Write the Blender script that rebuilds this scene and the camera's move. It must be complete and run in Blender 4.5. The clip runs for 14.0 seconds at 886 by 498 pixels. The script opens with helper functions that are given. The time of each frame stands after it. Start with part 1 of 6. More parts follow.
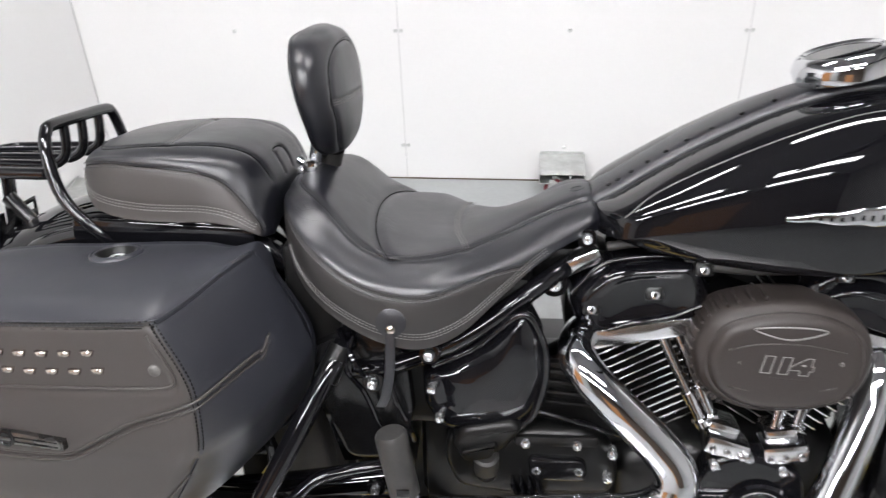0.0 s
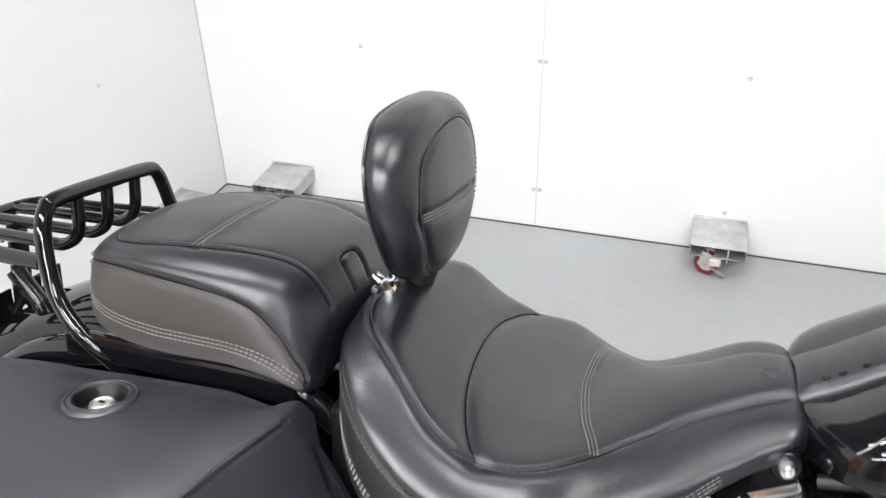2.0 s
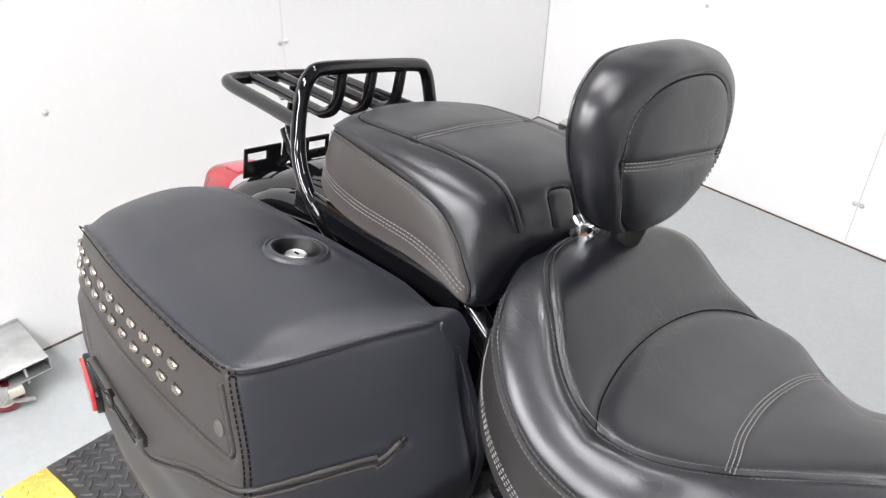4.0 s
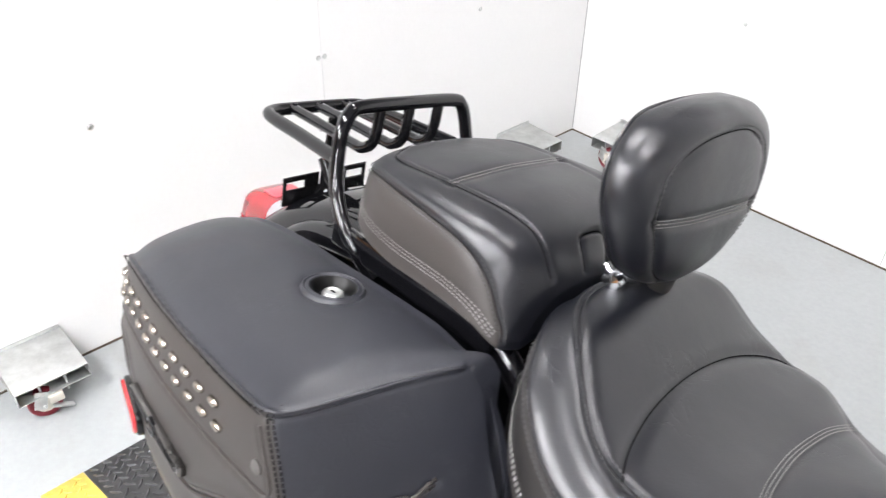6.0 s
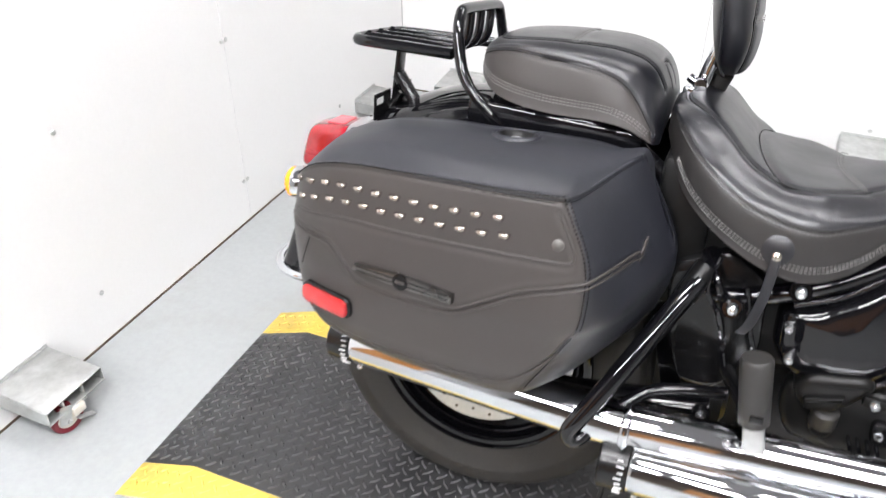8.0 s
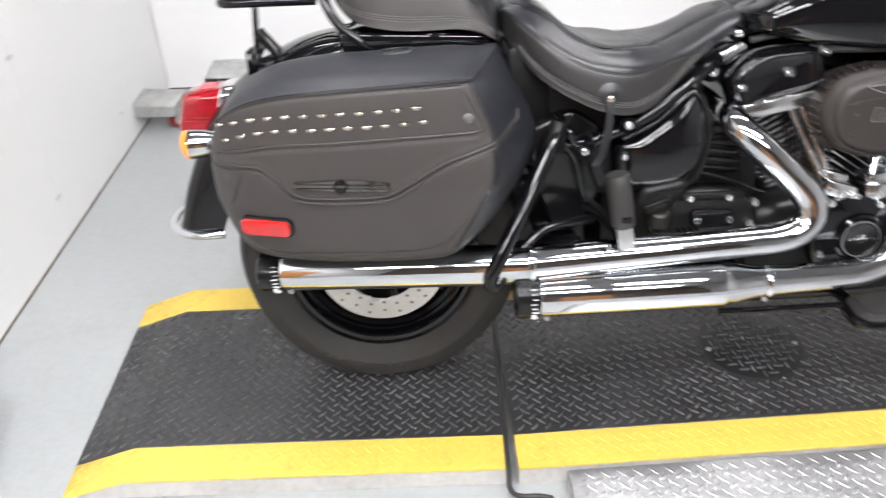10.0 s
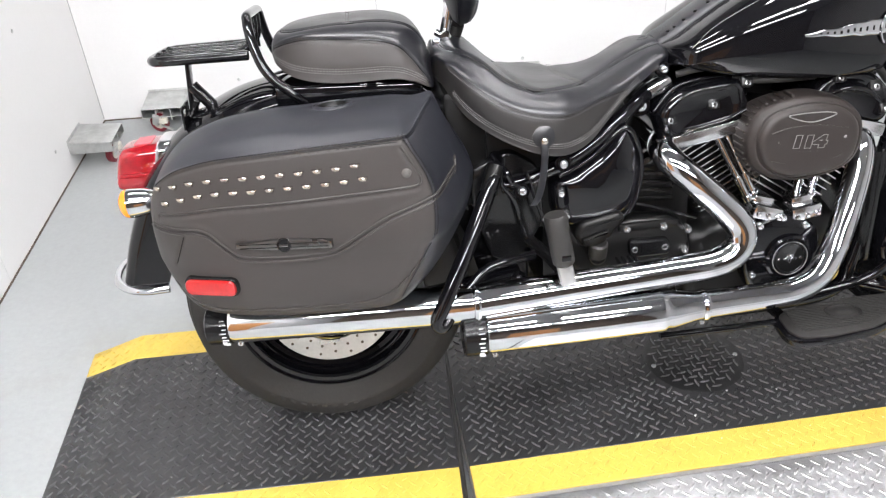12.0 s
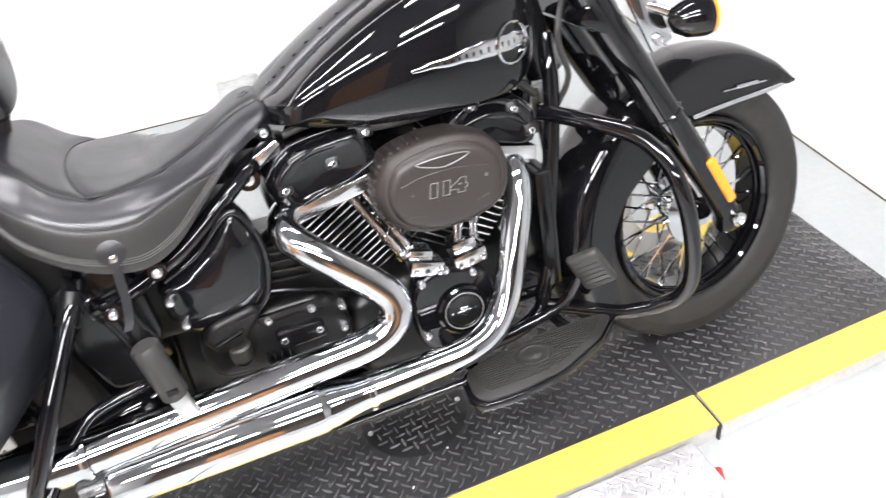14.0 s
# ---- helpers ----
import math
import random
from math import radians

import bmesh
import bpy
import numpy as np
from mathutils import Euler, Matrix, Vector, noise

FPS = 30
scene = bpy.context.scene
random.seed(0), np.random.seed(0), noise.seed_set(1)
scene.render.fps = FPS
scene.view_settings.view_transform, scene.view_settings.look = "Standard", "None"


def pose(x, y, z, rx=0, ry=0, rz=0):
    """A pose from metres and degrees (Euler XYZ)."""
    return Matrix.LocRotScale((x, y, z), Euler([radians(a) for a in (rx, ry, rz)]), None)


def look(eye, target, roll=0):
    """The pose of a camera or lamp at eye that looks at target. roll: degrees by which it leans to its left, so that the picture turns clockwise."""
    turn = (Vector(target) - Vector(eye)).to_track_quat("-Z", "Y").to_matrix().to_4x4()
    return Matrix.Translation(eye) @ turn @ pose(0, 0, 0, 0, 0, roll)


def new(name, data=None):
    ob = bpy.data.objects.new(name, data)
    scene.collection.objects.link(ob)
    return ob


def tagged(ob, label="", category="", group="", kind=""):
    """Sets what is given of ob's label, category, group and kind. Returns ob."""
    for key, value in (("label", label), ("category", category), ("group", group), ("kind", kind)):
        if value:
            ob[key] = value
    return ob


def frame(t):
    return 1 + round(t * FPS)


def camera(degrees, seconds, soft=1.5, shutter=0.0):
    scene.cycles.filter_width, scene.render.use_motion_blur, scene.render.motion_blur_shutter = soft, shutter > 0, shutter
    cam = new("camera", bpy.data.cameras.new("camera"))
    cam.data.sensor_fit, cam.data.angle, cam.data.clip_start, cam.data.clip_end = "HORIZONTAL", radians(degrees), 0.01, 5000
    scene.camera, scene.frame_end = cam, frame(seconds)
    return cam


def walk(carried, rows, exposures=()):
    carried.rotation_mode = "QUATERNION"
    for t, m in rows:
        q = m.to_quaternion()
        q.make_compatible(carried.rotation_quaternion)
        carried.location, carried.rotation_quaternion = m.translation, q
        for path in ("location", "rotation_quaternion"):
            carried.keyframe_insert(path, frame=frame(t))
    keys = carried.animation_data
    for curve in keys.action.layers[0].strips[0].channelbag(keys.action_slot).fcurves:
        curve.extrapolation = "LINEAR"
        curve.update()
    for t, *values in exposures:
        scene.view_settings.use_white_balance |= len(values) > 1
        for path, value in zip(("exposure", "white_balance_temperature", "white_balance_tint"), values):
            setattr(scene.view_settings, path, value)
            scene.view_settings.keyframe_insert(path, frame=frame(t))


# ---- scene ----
cam = camera(57.5, 14.0, soft=1.25, shutter=0.5)
PATH = [
    (0, (0.647, -1.001, 1.416), (0.426, 0.676, 0.349), -2.4),
    (0.5, (0.633, -0.925, 1.379), (0.275, 0.731, 0.316), -2.0),
    (1, (0.593, -0.796, 1.371), (0.138, 0.84, 0.314), -1.8),
    (1.5, (0.571, -0.671, 1.366), (0.079, 0.954, 0.308), -1.5),
    (2, (0.586, -0.583, 1.373), (0.064, 1.033, 0.316), -1.2),
    (2.5, (0.629, -0.528, 1.336), (-0.099, 1.005, 0.278), -0.5),
    (3, (0.641, -0.546, 1.324), (-0.31, 0.816, 0.21), 0.5),
    (3.2, (0.654, -0.552, 1.325), (-0.355, 0.757, 0.199), 0.8),
    (5.3, (0.704, -0.449, 1.389), (-0.481, 0.672, 0.232), 1.2),
    (5.5, (0.705, -0.457, 1.394), (-0.483, 0.66, 0.236), 1.1),
    (6, (0.677, -0.513, 1.394), (-0.507, 0.609, 0.237), 1.3),
    (6.5, (0.593, -0.641, 1.395), (-0.396, 0.666, 0.249), 0.5),
    (7, (0.452, -0.811, 1.392), (-0.415, 0.579, 0.244), 0.3),
    (7.5, (0.427, -0.948, 1.368), (-0.323, 0.517, 0.231), 0.0),
    (7.7, (0.422, -1.024, 1.362), (-0.285, 0.464, 0.228), -0.1),
    (9.8, (0.144, -1.501, 1.358), (-0.002, 0.137, 0.22), -1.4),
    (10, (0.162, -1.501, 1.358), (0.135, 0.141, 0.217), -2.2),
    (10.5, (0.17, -1.488, 1.371), (0.24, 0.147, 0.221), -2.9),
    (11, (0.168, -1.474, 1.403), (0.255, 0.158, 0.25), -2.9),
    (11.5, (0.168, -1.474, 1.445), (0.261, 0.157, 0.291), -3.0),
    (12, (0.179, -1.468, 1.449), (0.272, 0.162, 0.295), -3.0),
    (12.5, (0.214, -1.463, 1.453), (0.309, 0.167, 0.297), -3.4),
    (13, (0.404, -1.405, 1.444), (0.5, 0.21, 0.268), -5.1),
    (13.5, (0.63, -1.263, 1.476), (0.868, 0.269, 0.213), -6.3),
    (14, (0.681, -1.208, 1.462), (1.086, 0.296, 0.206), -6.9),
]
EXPOSURES = [(0.0, -0.04), (0.5, 0.08), (1.5, 0.12), (2.5, 0.10), (3.0, 0.08), (5.5, 0.34), (6.5, 0.28), (7.5, 0.24), (10.0, 0.06), (11.5, 0.11), (12.5, 0.28), (13.5, 0.68), (14.0, 0.62)]
walk(cam, [(t, look(eye, target, roll)) for t, eye, target, roll in PATH], EXPOSURES)

# ---- light ----
world = bpy.data.worlds.new("world")
scene.world = world
world.use_nodes = True
world.node_tree.nodes["Background"].inputs[0].default_value = (0.95, 0.98, 1.0, 1)
world.node_tree.nodes["Background"].inputs[1].default_value = 0.02
scene.view_settings.exposure = 0.0

# ---- materials ----


def material(name, color, rough=0.5, metal=0.0, bump=0.0, scale=40.0, vary=0.12, big=3.0, coat=0.0, spec=0.5,
             stain=None, stain_amount=0.0, rough_vary=0.08, emit=0.0, wrinkle=0.0, soft=0.0):
    """A surface with variation at two scales in colour and gloss, and fine relief."""
    m = bpy.data.materials.new(name)
    m.use_nodes = True
    nt = m.node_tree
    b = nt.nodes["Principled BSDF"]
    tex = nt.nodes.new("ShaderNodeTexCoord")

    def noise_node(s, detail=4.0, rgh=0.6):
        n = nt.nodes.new("ShaderNodeTexNoise")
        n.inputs["Scale"].default_value, n.inputs["Detail"].default_value, n.inputs["Roughness"].default_value = s, detail, rgh
        nt.links.new(tex.outputs["Object"], n.inputs["Vector"])
        return n

    def ramp(src, lo, hi, a, c):
        r = nt.nodes.new("ShaderNodeMapRange")
        r.inputs["From Min"].default_value, r.inputs["From Max"].default_value = lo, hi
        r.inputs["To Min"].default_value, r.inputs["To Max"].default_value = a, c
        nt.links.new(src, r.inputs["Value"])
        return r.outputs["Result"]

    fine, broad = noise_node(scale), noise_node(big)
    mix = nt.nodes.new("ShaderNodeMix")
    mix.data_type, mix.blend_type = "RGBA", "MULTIPLY"
    mix.inputs["Factor"].default_value = 1.0
    mix.inputs["A"].default_value = (*color, 1)
    add = nt.nodes.new("ShaderNodeMath")
    add.operation = "ADD"
    nt.links.new(ramp(fine.outputs["Fac"], 0.3, 0.7, -vary / 2, vary / 2), add.inputs[0])
    nt.links.new(ramp(broad.outputs["Fac"], 0.3, 0.7, 1 - vary / 2, 1 + vary / 2), add.inputs[1])
    nt.links.new(add.outputs[0], mix.inputs["B"])
    out = mix.outputs["Result"]
    if stain:
        st = nt.nodes.new("ShaderNodeMix")
        st.data_type = "RGBA"
        st.inputs["B"].default_value = (*stain, 1)
        nt.links.new(out, st.inputs["A"])
        nt.links.new(ramp(noise_node(big * 2.7, 8.0, 0.7).outputs["Fac"], 0.55, 0.75, 0.0, stain_amount), st.inputs["Factor"])
        out = st.outputs["Result"]
    nt.links.new(out, b.inputs["Base Color"])
    nt.links.new(ramp(broad.outputs["Fac"], 0.3, 0.7, max(rough - rough_vary, 0.02), min(rough + rough_vary, 1)), b.inputs["Roughness"])
    b.inputs["Metallic"].default_value = metal
    b.inputs["Specular IOR Level"].default_value = spec
    b.inputs["Coat Weight"].default_value = coat
    b.inputs["Coat Roughness"].default_value = 0.03
    if bump:
        bp = nt.nodes.new("ShaderNodeBump")
        bp.inputs["Strength"].default_value = 1.0
        bp.inputs["Distance"].default_value = bump
        h = fine.outputs["Fac"]
        if wrinkle:  # fine pebble grain, and thin creases that gather in patches
            w = nt.nodes.new("ShaderNodeTexVoronoi")
            w.feature = "SMOOTH_F1"
            w.inputs["Scale"].default_value = scale
            nt.links.new(tex.outputs["Object"], w.inputs["Vector"])
            lines = noise_node(26.0, 2.0, 0.5)
            lines.inputs["Distortion"].default_value = 1.6
            off = nt.nodes.new("ShaderNodeMath")
            off.operation = "SUBTRACT"
            off.inputs[1].default_value = 0.5
            nt.links.new(lines.outputs["Fac"], off.inputs[0])
            size = nt.nodes.new("ShaderNodeMath")
            size.operation = "ABSOLUTE"
            nt.links.new(off.outputs[0], size.inputs[0])
            ridge = ramp(size.outputs[0], 0.0, 0.03, -1.0, 0.0)
            gather = ramp(noise_node(9.0, 2.0, 0.5).outputs["Fac"], 0.5, 0.66, 0.0, wrinkle)
            s1 = nt.nodes.new("ShaderNodeMath")
            s1.operation = "MULTIPLY"
            nt.links.new(ridge, s1.inputs[0])
            nt.links.new(gather, s1.inputs[1])
            s2 = nt.nodes.new("ShaderNodeMath")
            s2.operation = "ADD"
            nt.links.new(w.outputs["Distance"], s2.inputs[0])
            nt.links.new(s1.outputs[0], s2.inputs[1])
            h = s2.outputs[0]
        if soft:  # gentle lumps of the padding under the cover
            lump = ramp(noise_node(17.0, 2.0, 0.5).outputs["Fac"], 0.2, 0.8, 0.0, soft)
            s3 = nt.nodes.new("ShaderNodeMath")
            s3.operation = "ADD"
            nt.links.new(h, s3.inputs[0])
            nt.links.new(lump, s3.inputs[1])
            h = s3.outputs[0]
        nt.links.new(h, bp.inputs["Height"])
        nt.links.new(bp.outputs["Normal"], b.inputs["Normal"])
    if emit:
        b.inputs["Emission Color"].default_value = (*color, 1)
        b.inputs["Emission Strength"].default_value = emit
    return m


M_WALL = material("white wall paint", (0.74, 0.737, 0.732), 0.45, bump=0.0004, scale=90, vary=0.02, big=1.2)
M_FLOOR = material("grey epoxy floor", (0.33, 0.345, 0.345), 0.36, bump=0.0006, scale=60, vary=0.08, big=1.6, stain=(0.26, 0.25, 0.22), stain_amount=0.35)
M_JOINT = material("dark joint", (0.09, 0.066, 0.045), 0.8)
M_SEAM = material("panel seam", (0.42, 0.42, 0.42), 0.7)
M_PALESEAM = material("pale panel seam", (0.68, 0.68, 0.68), 0.7)
M_MAT = material("black rubber mat", (0.020, 0.0202, 0.021), 0.38, bump=0.0002, scale=160, vary=0.35, big=5, stain=(0.06, 0.057, 0.054), stain_amount=0.35, spec=0.75)
# bar tops are worn; the paler colour also paints in their glints
M_TREAD = material("worn rubber tread with glint tone", (0.075, 0.075, 0.078), 0.24, vary=0.3, scale=60, big=4, spec=0.8)
M_WETMAT = material("oily black rubber", (0.009, 0.009, 0.0095), 0.42, vary=0.3, scale=60, big=6, spec=0.6)
# tarnish on the button; on the studs the brown is a painted-in reflection
M_STUD = material("tarnished chrome with brown reflection tint", (0.5, 0.45, 0.39), 0.22, 1.0, vary=0.2)
M_BOLT = material("zinc-plated bolt", (0.62, 0.63, 0.64), 0.24, 0.9, vary=0.1)
M_FIN = material("machined aluminium edge", (0.85, 0.85, 0.86), 0.28, 1.0, vary=0.08)
M_YELLOW = material("yellow rubber edge", (0.66, 0.47, 0.085), 0.5, bump=0.0004, scale=120, vary=0.1, big=6, stain=(0.28, 0.2, 0.04), stain_amount=0.45)
M_ALU = material("aluminium plate", (0.6, 0.6, 0.61), 0.4, 0.85, bump=0.0005, scale=70, vary=0.2, big=7, stain=(0.3, 0.3, 0.3), stain_amount=0.4)
M_CONCRETE = material("pale platform edge", (0.50, 0.49, 0.47), 0.6, bump=0.001, scale=60, vary=0.18, big=6, stain=(0.3, 0.29, 0.26), stain_amount=0.4)
M_GALV = material("galvanised steel", (0.55, 0.56, 0.55), 0.38, 0.85, bump=0.0003, scale=30, vary=0.25, big=9)
M_REDWHEEL = material("dark red polyurethane", (0.17, 0.013, 0.022), 0.4)
M_CREAM = material("cream plastic", (0.62, 0.59, 0.52), 0.5, vary=0.1)
M_LEATHER = material("black leather", (0.0036, 0.0040, 0.0068), 0.37, bump=0.00008, scale=420, vary=0.2, big=7, spec=0.78, wrinkle=2.4, rough_vary=0.05, soft=6.0)
M_BAG = material("black grained leather", (0.0140, 0.0150, 0.0205), 0.44, bump=0.00005, scale=520, vary=0.25, big=5, spec=0.62, wrinkle=1.6, rough_vary=0.05, soft=6.0, stain=(0.06, 0.062, 0.07), stain_amount=0.3)
M_DULLSCREW = material("dull screw metal", (0.11, 0.105, 0.10), 0.5, 0.5, vary=0.3, scale=300)
# the brown reflected from the surroundings is put into this vinyl's colour
M_SIDE = material("black grained vinyl with brown reflection tint", (0.041, 0.0365, 0.0345), 0.47, bump=0.00005, scale=560, vary=0.12, big=4, spec=0.4, wrinkle=0.4, rough_vary=0.03)
M_STITCH = material("grey thread", (0.18, 0.176, 0.17), 0.8)
M_STITCHDARK = material("dark thread", (0.055, 0.055, 0.057), 0.7)
M_STITCHBLACK = material("black thread", (0.004, 0.004, 0.004), 0.8, spec=0.1)
M_SKIRT = material("dark grained vinyl", (0.02, 0.0185, 0.018), 0.44, bump=0.00005, scale=560, vary=0.12, big=4, spec=0.5, wrinkle=0.4, rough_vary=0.03)
M_PAINT = material("black gloss paint", (0.004, 0.004, 0.005), 0.3, coat=1.0, spec=0.0, vary=0.1, rough_vary=0.02)
M_BLACK = material("black satin metal", (0.005, 0.005, 0.0055), 0.22, bump=0.00005, scale=200, vary=0.2, rough_vary=0.06, spec=0.4)
M_WRINKLE = material("black wrinkle coating", (0.005, 0.005, 0.005), 0.36, bump=0.00006, scale=420, vary=0.2, spec=0.3)
M_AIR = material("bronze-black coating", (0.027, 0.0222, 0.0204), 0.46, bump=0.00012, scale=420, vary=0.2, spec=0.4)
M_CASE = material("dull black plastic", (0.005, 0.005, 0.005), 0.36, bump=0.0001, scale=150, vary=0.2, spec=0.22)
M_RUBBER = material("black rubber", (0.022, 0.021, 0.02), 0.52, bump=0.0004, scale=180, vary=0.2)
M_TYRE = material("tyre rubber", (0.016, 0.0148, 0.0138), 0.7, bump=0.0005, scale=150, vary=0.25, stain=(0.06, 0.055, 0.05), stain_amount=0.3)
M_CHROME = material("chrome", (0.66, 0.67, 0.69), 0.05, 1.0, vary=0.02, rough_vary=0.02)
M_POLISH = material("polished aluminium", (0.72, 0.72, 0.73), 0.2, 1.0, vary=0.1, rough_vary=0.08)
M_DISC = material("brushed steel disc", (0.6, 0.58, 0.55), 0.32, 1.0, vary=0.12, scale=120)
M_DARKCHROME = material("dark chrome", (0.17, 0.165, 0.16), 0.26, 1.0, vary=0.1)
M_PINK = material("frosted pink lens", (0.5, 0.09, 0.11), 0.35, vary=0.15, scale=80)
M_REDLENS = material("red lens", (0.27, 0.004, 0.010), 0.08, coat=1.0, vary=0.25, scale=60)
M_REFLECTOR = material("red reflector", (0.42, 0.008, 0.010), 0.10, coat=1.0, vary=0.2, scale=90)
M_AMBER = material("amber lens", (0.85, 0.27, 0.01), 0.15, coat=0.8, vary=0.1)
M_WHITE = material("white lettering", (0.75, 0.75, 0.74), 0.5)
M_GREYLET = material("grey lettering", (0.17, 0.165, 0.16), 0.35)
M_REDPAINT = material("red paint", (0.6, 0.02, 0.02), 0.35)
M_TUBE = material("lamp tube", (0.995, 0.975, 0.99), 0.5, emit=62.0)
M_PANEL = material("lamp panel", (0.975, 0.967, 0.995), 0.5, emit=54.0)
M_WOOD = material("orange-brown wood", (0.36, 0.16, 0.05), 0.5, bump=0.0005, scale=30, vary=0.3, big=4)

# ---- mesh tools ----


def mesh_from(verts, faces, smooth=True):
    me = bpy.data.meshes.new("mesh")
    me.from_pydata([tuple(v) for v in verts], [], faces)
    me.validate()
    me.update()
    bm = bmesh.new()
    bm.from_mesh(me)
    bmesh.ops.recalc_face_normals(bm, faces=bm.faces)
    for f in bm.faces:
        f.smooth = smooth
    bpy.data.meshes.remove(me)
    return bm


def merge(*bms):
    """Several bmeshes that make up one part."""
    out = bmesh.new()
    for b in bms:
        me = bpy.data.meshes.new("tmp")
        b.to_mesh(me)
        out.from_mesh(me)
        bpy.data.meshes.remove(me)
        b.free()
    return out


def part(name, bm, mat, parent=None, label="", kind="", category="", group="", sharp=40):
    me = bpy.data.meshes.new(name)
    bm.to_mesh(me)
    bm.free()
    me.materials.append(mat)
    me.set_sharp_from_angle(angle=radians(sharp))
    ob = new(name, me)
    if parent:
        ob.parent = parent
    return tagged(ob, label, category, group, kind)


def spline(points, count, closed=False):
    """Catmull-Rom through the points, evenly stepped by their index."""
    p = np.array(points, float)
    n = len(p)
    out = []
    spans = n if closed else n - 1
    for k in range(count):
        s = k / (count if closed else count - 1) * spans
        i = min(int(s), spans - 1)
        f = s - i
        if closed:
            a, b, c, d = p[(i - 1) % n], p[i % n], p[(i + 1) % n], p[(i + 2) % n]
        else:
            b, c = p[i], p[i + 1]
            a = p[i - 1] if i > 0 else 2 * b - c
            d = p[i + 2] if i + 2 < n else 2 * c - b
        out.append(0.5 * (2 * b + (c - a) * f + (2 * a - 5 * b + 4 * c - d) * f * f + (3 * b - a - 3 * c + d) * f ** 3))
    return np.array(out)


def skin(sections, across, along, caps=True, closed=True, closed_along=False, smooth=True):
    """A surface through rings of control points."""
    rings = [spline(s, across, closed) for s in sections]
    rings = np.array(rings)
    cols = np.array([spline(rings[:, j], along, closed_along) for j in range(across)])
    verts, faces = [], []
    for i in range(along):
        for j in range(across):
            verts.append(cols[j, i])
    for i in range(along if closed_along else along - 1):
        for j in range(across if closed else across - 1):
            a, b = i, (i + 1) % along
            c = (j + 1) % across
            faces.append((a * across + j, a * across + c, b * across + c, b * across + j))
    if caps and closed and not closed_along:
        for i, ring in ((0, cols[:, 0]), (along - 1, cols[:, -1])):
            verts.append(ring.mean(0))
            for j in range(across):
                faces.append((len(verts) - 1, i * across + j, i * across + (j + 1) % across))
    return mesh_from(verts, faces, smooth)


def tube(points, radius, seg=12, count=None, closed=False, caps=True, straight=False):
    """A round bar along points; radius may be a list, one for each point."""
    pts = np.array(points, float)
    rad = np.array(radius if np.ndim(radius) else [radius] * len(pts), float)
    if not straight and len(pts) > 2:
        count = count or (len(pts) - 1) * 8 + 1
        both = spline(np.c_[pts, rad], count, closed)
        pts, rad = both[:, :3], both[:, 3]
    n = len(pts)
    verts, faces = [], []
    nrm = None
    for i in range(n):
        if closed:
            d = pts[(i + 1) % n] - pts[i - 1]
        else:
            d = pts[min(i + 1, n - 1)] - pts[max(i - 1, 0)]
        d = d / (np.linalg.norm(d) + 1e-9)
        if nrm is None:
            ref = np.array([0, 0, 1.0]) if abs(d[2]) < 0.9 else np.array([1.0, 0, 0])
            nrm = np.cross(d, ref)
        nrm = nrm - d * (nrm @ d)
        nrm = nrm / (np.linalg.norm(nrm) + 1e-9)
        side = np.cross(d, nrm)
        for j in range(seg):
            a = 2 * math.pi * j / seg
            verts.append(pts[i] + rad[i] * (math.cos(a) * nrm + math.sin(a) * side))
    for i in range(n if closed else n - 1):
        k = (i + 1) % n
        for j in range(seg):
            c = (j + 1) % seg
            faces.append((i * seg + j, i * seg + c, k * seg + c, k * seg + j))
    if caps and not closed:
        faces.append(tuple(range(seg)))
        faces.append(tuple((n - 1) * seg + j for j in range(seg)))
    return mesh_from(verts, faces)


def box(size, at=(0, 0, 0), bevel=0.003, turn=None, seg=2):
    bm = bmesh.new()
    bmesh.ops.create_cube(bm, size=1)
    bmesh.ops.scale(bm, vec=size, verts=bm.verts)
    if bevel:
        bmesh.ops.bevel(bm, geom=bm.edges[:], offset=min(bevel, min(size) * 0.45), segments=seg, profile=0.5, affect="EDGES")
    if turn is not None:
        bmesh.ops.transform(bm, matrix=turn, verts=bm.verts)
    bmesh.ops.translate(bm, vec=at, verts=bm.verts)
    for f in bm.faces:
        f.smooth = True
    return bm


def lathe(profile, centre, axis=(0, 1, 0), seg=48, closed=False):
    """Turns (distance along the axis, radius) pairs about an axis through centre."""
    ax = Vector(axis).normalized()
    u = ax.orthogonal().normalized()
    w = ax.cross(u)
    c = Vector(centre)
    verts, faces = [], []
    for d, r in profile:
        for j in range(seg):
            a = 2 * math.pi * j / seg
            verts.append(c + ax * d + (u * math.cos(a) + w * math.sin(a)) * max(r, 1e-5))
    n = len(profile)
    for i in range(n if closed else n - 1):
        k = (i + 1) % n
        for j in range(seg):
            e = (j + 1) % seg
            faces.append((i * seg + j, i * seg + e, k * seg + e, k * seg + j))
    bm = mesh_from(verts, faces)
    bmesh.ops.remove_doubles(bm, verts=bm.verts, dist=1e-5)
    return bm


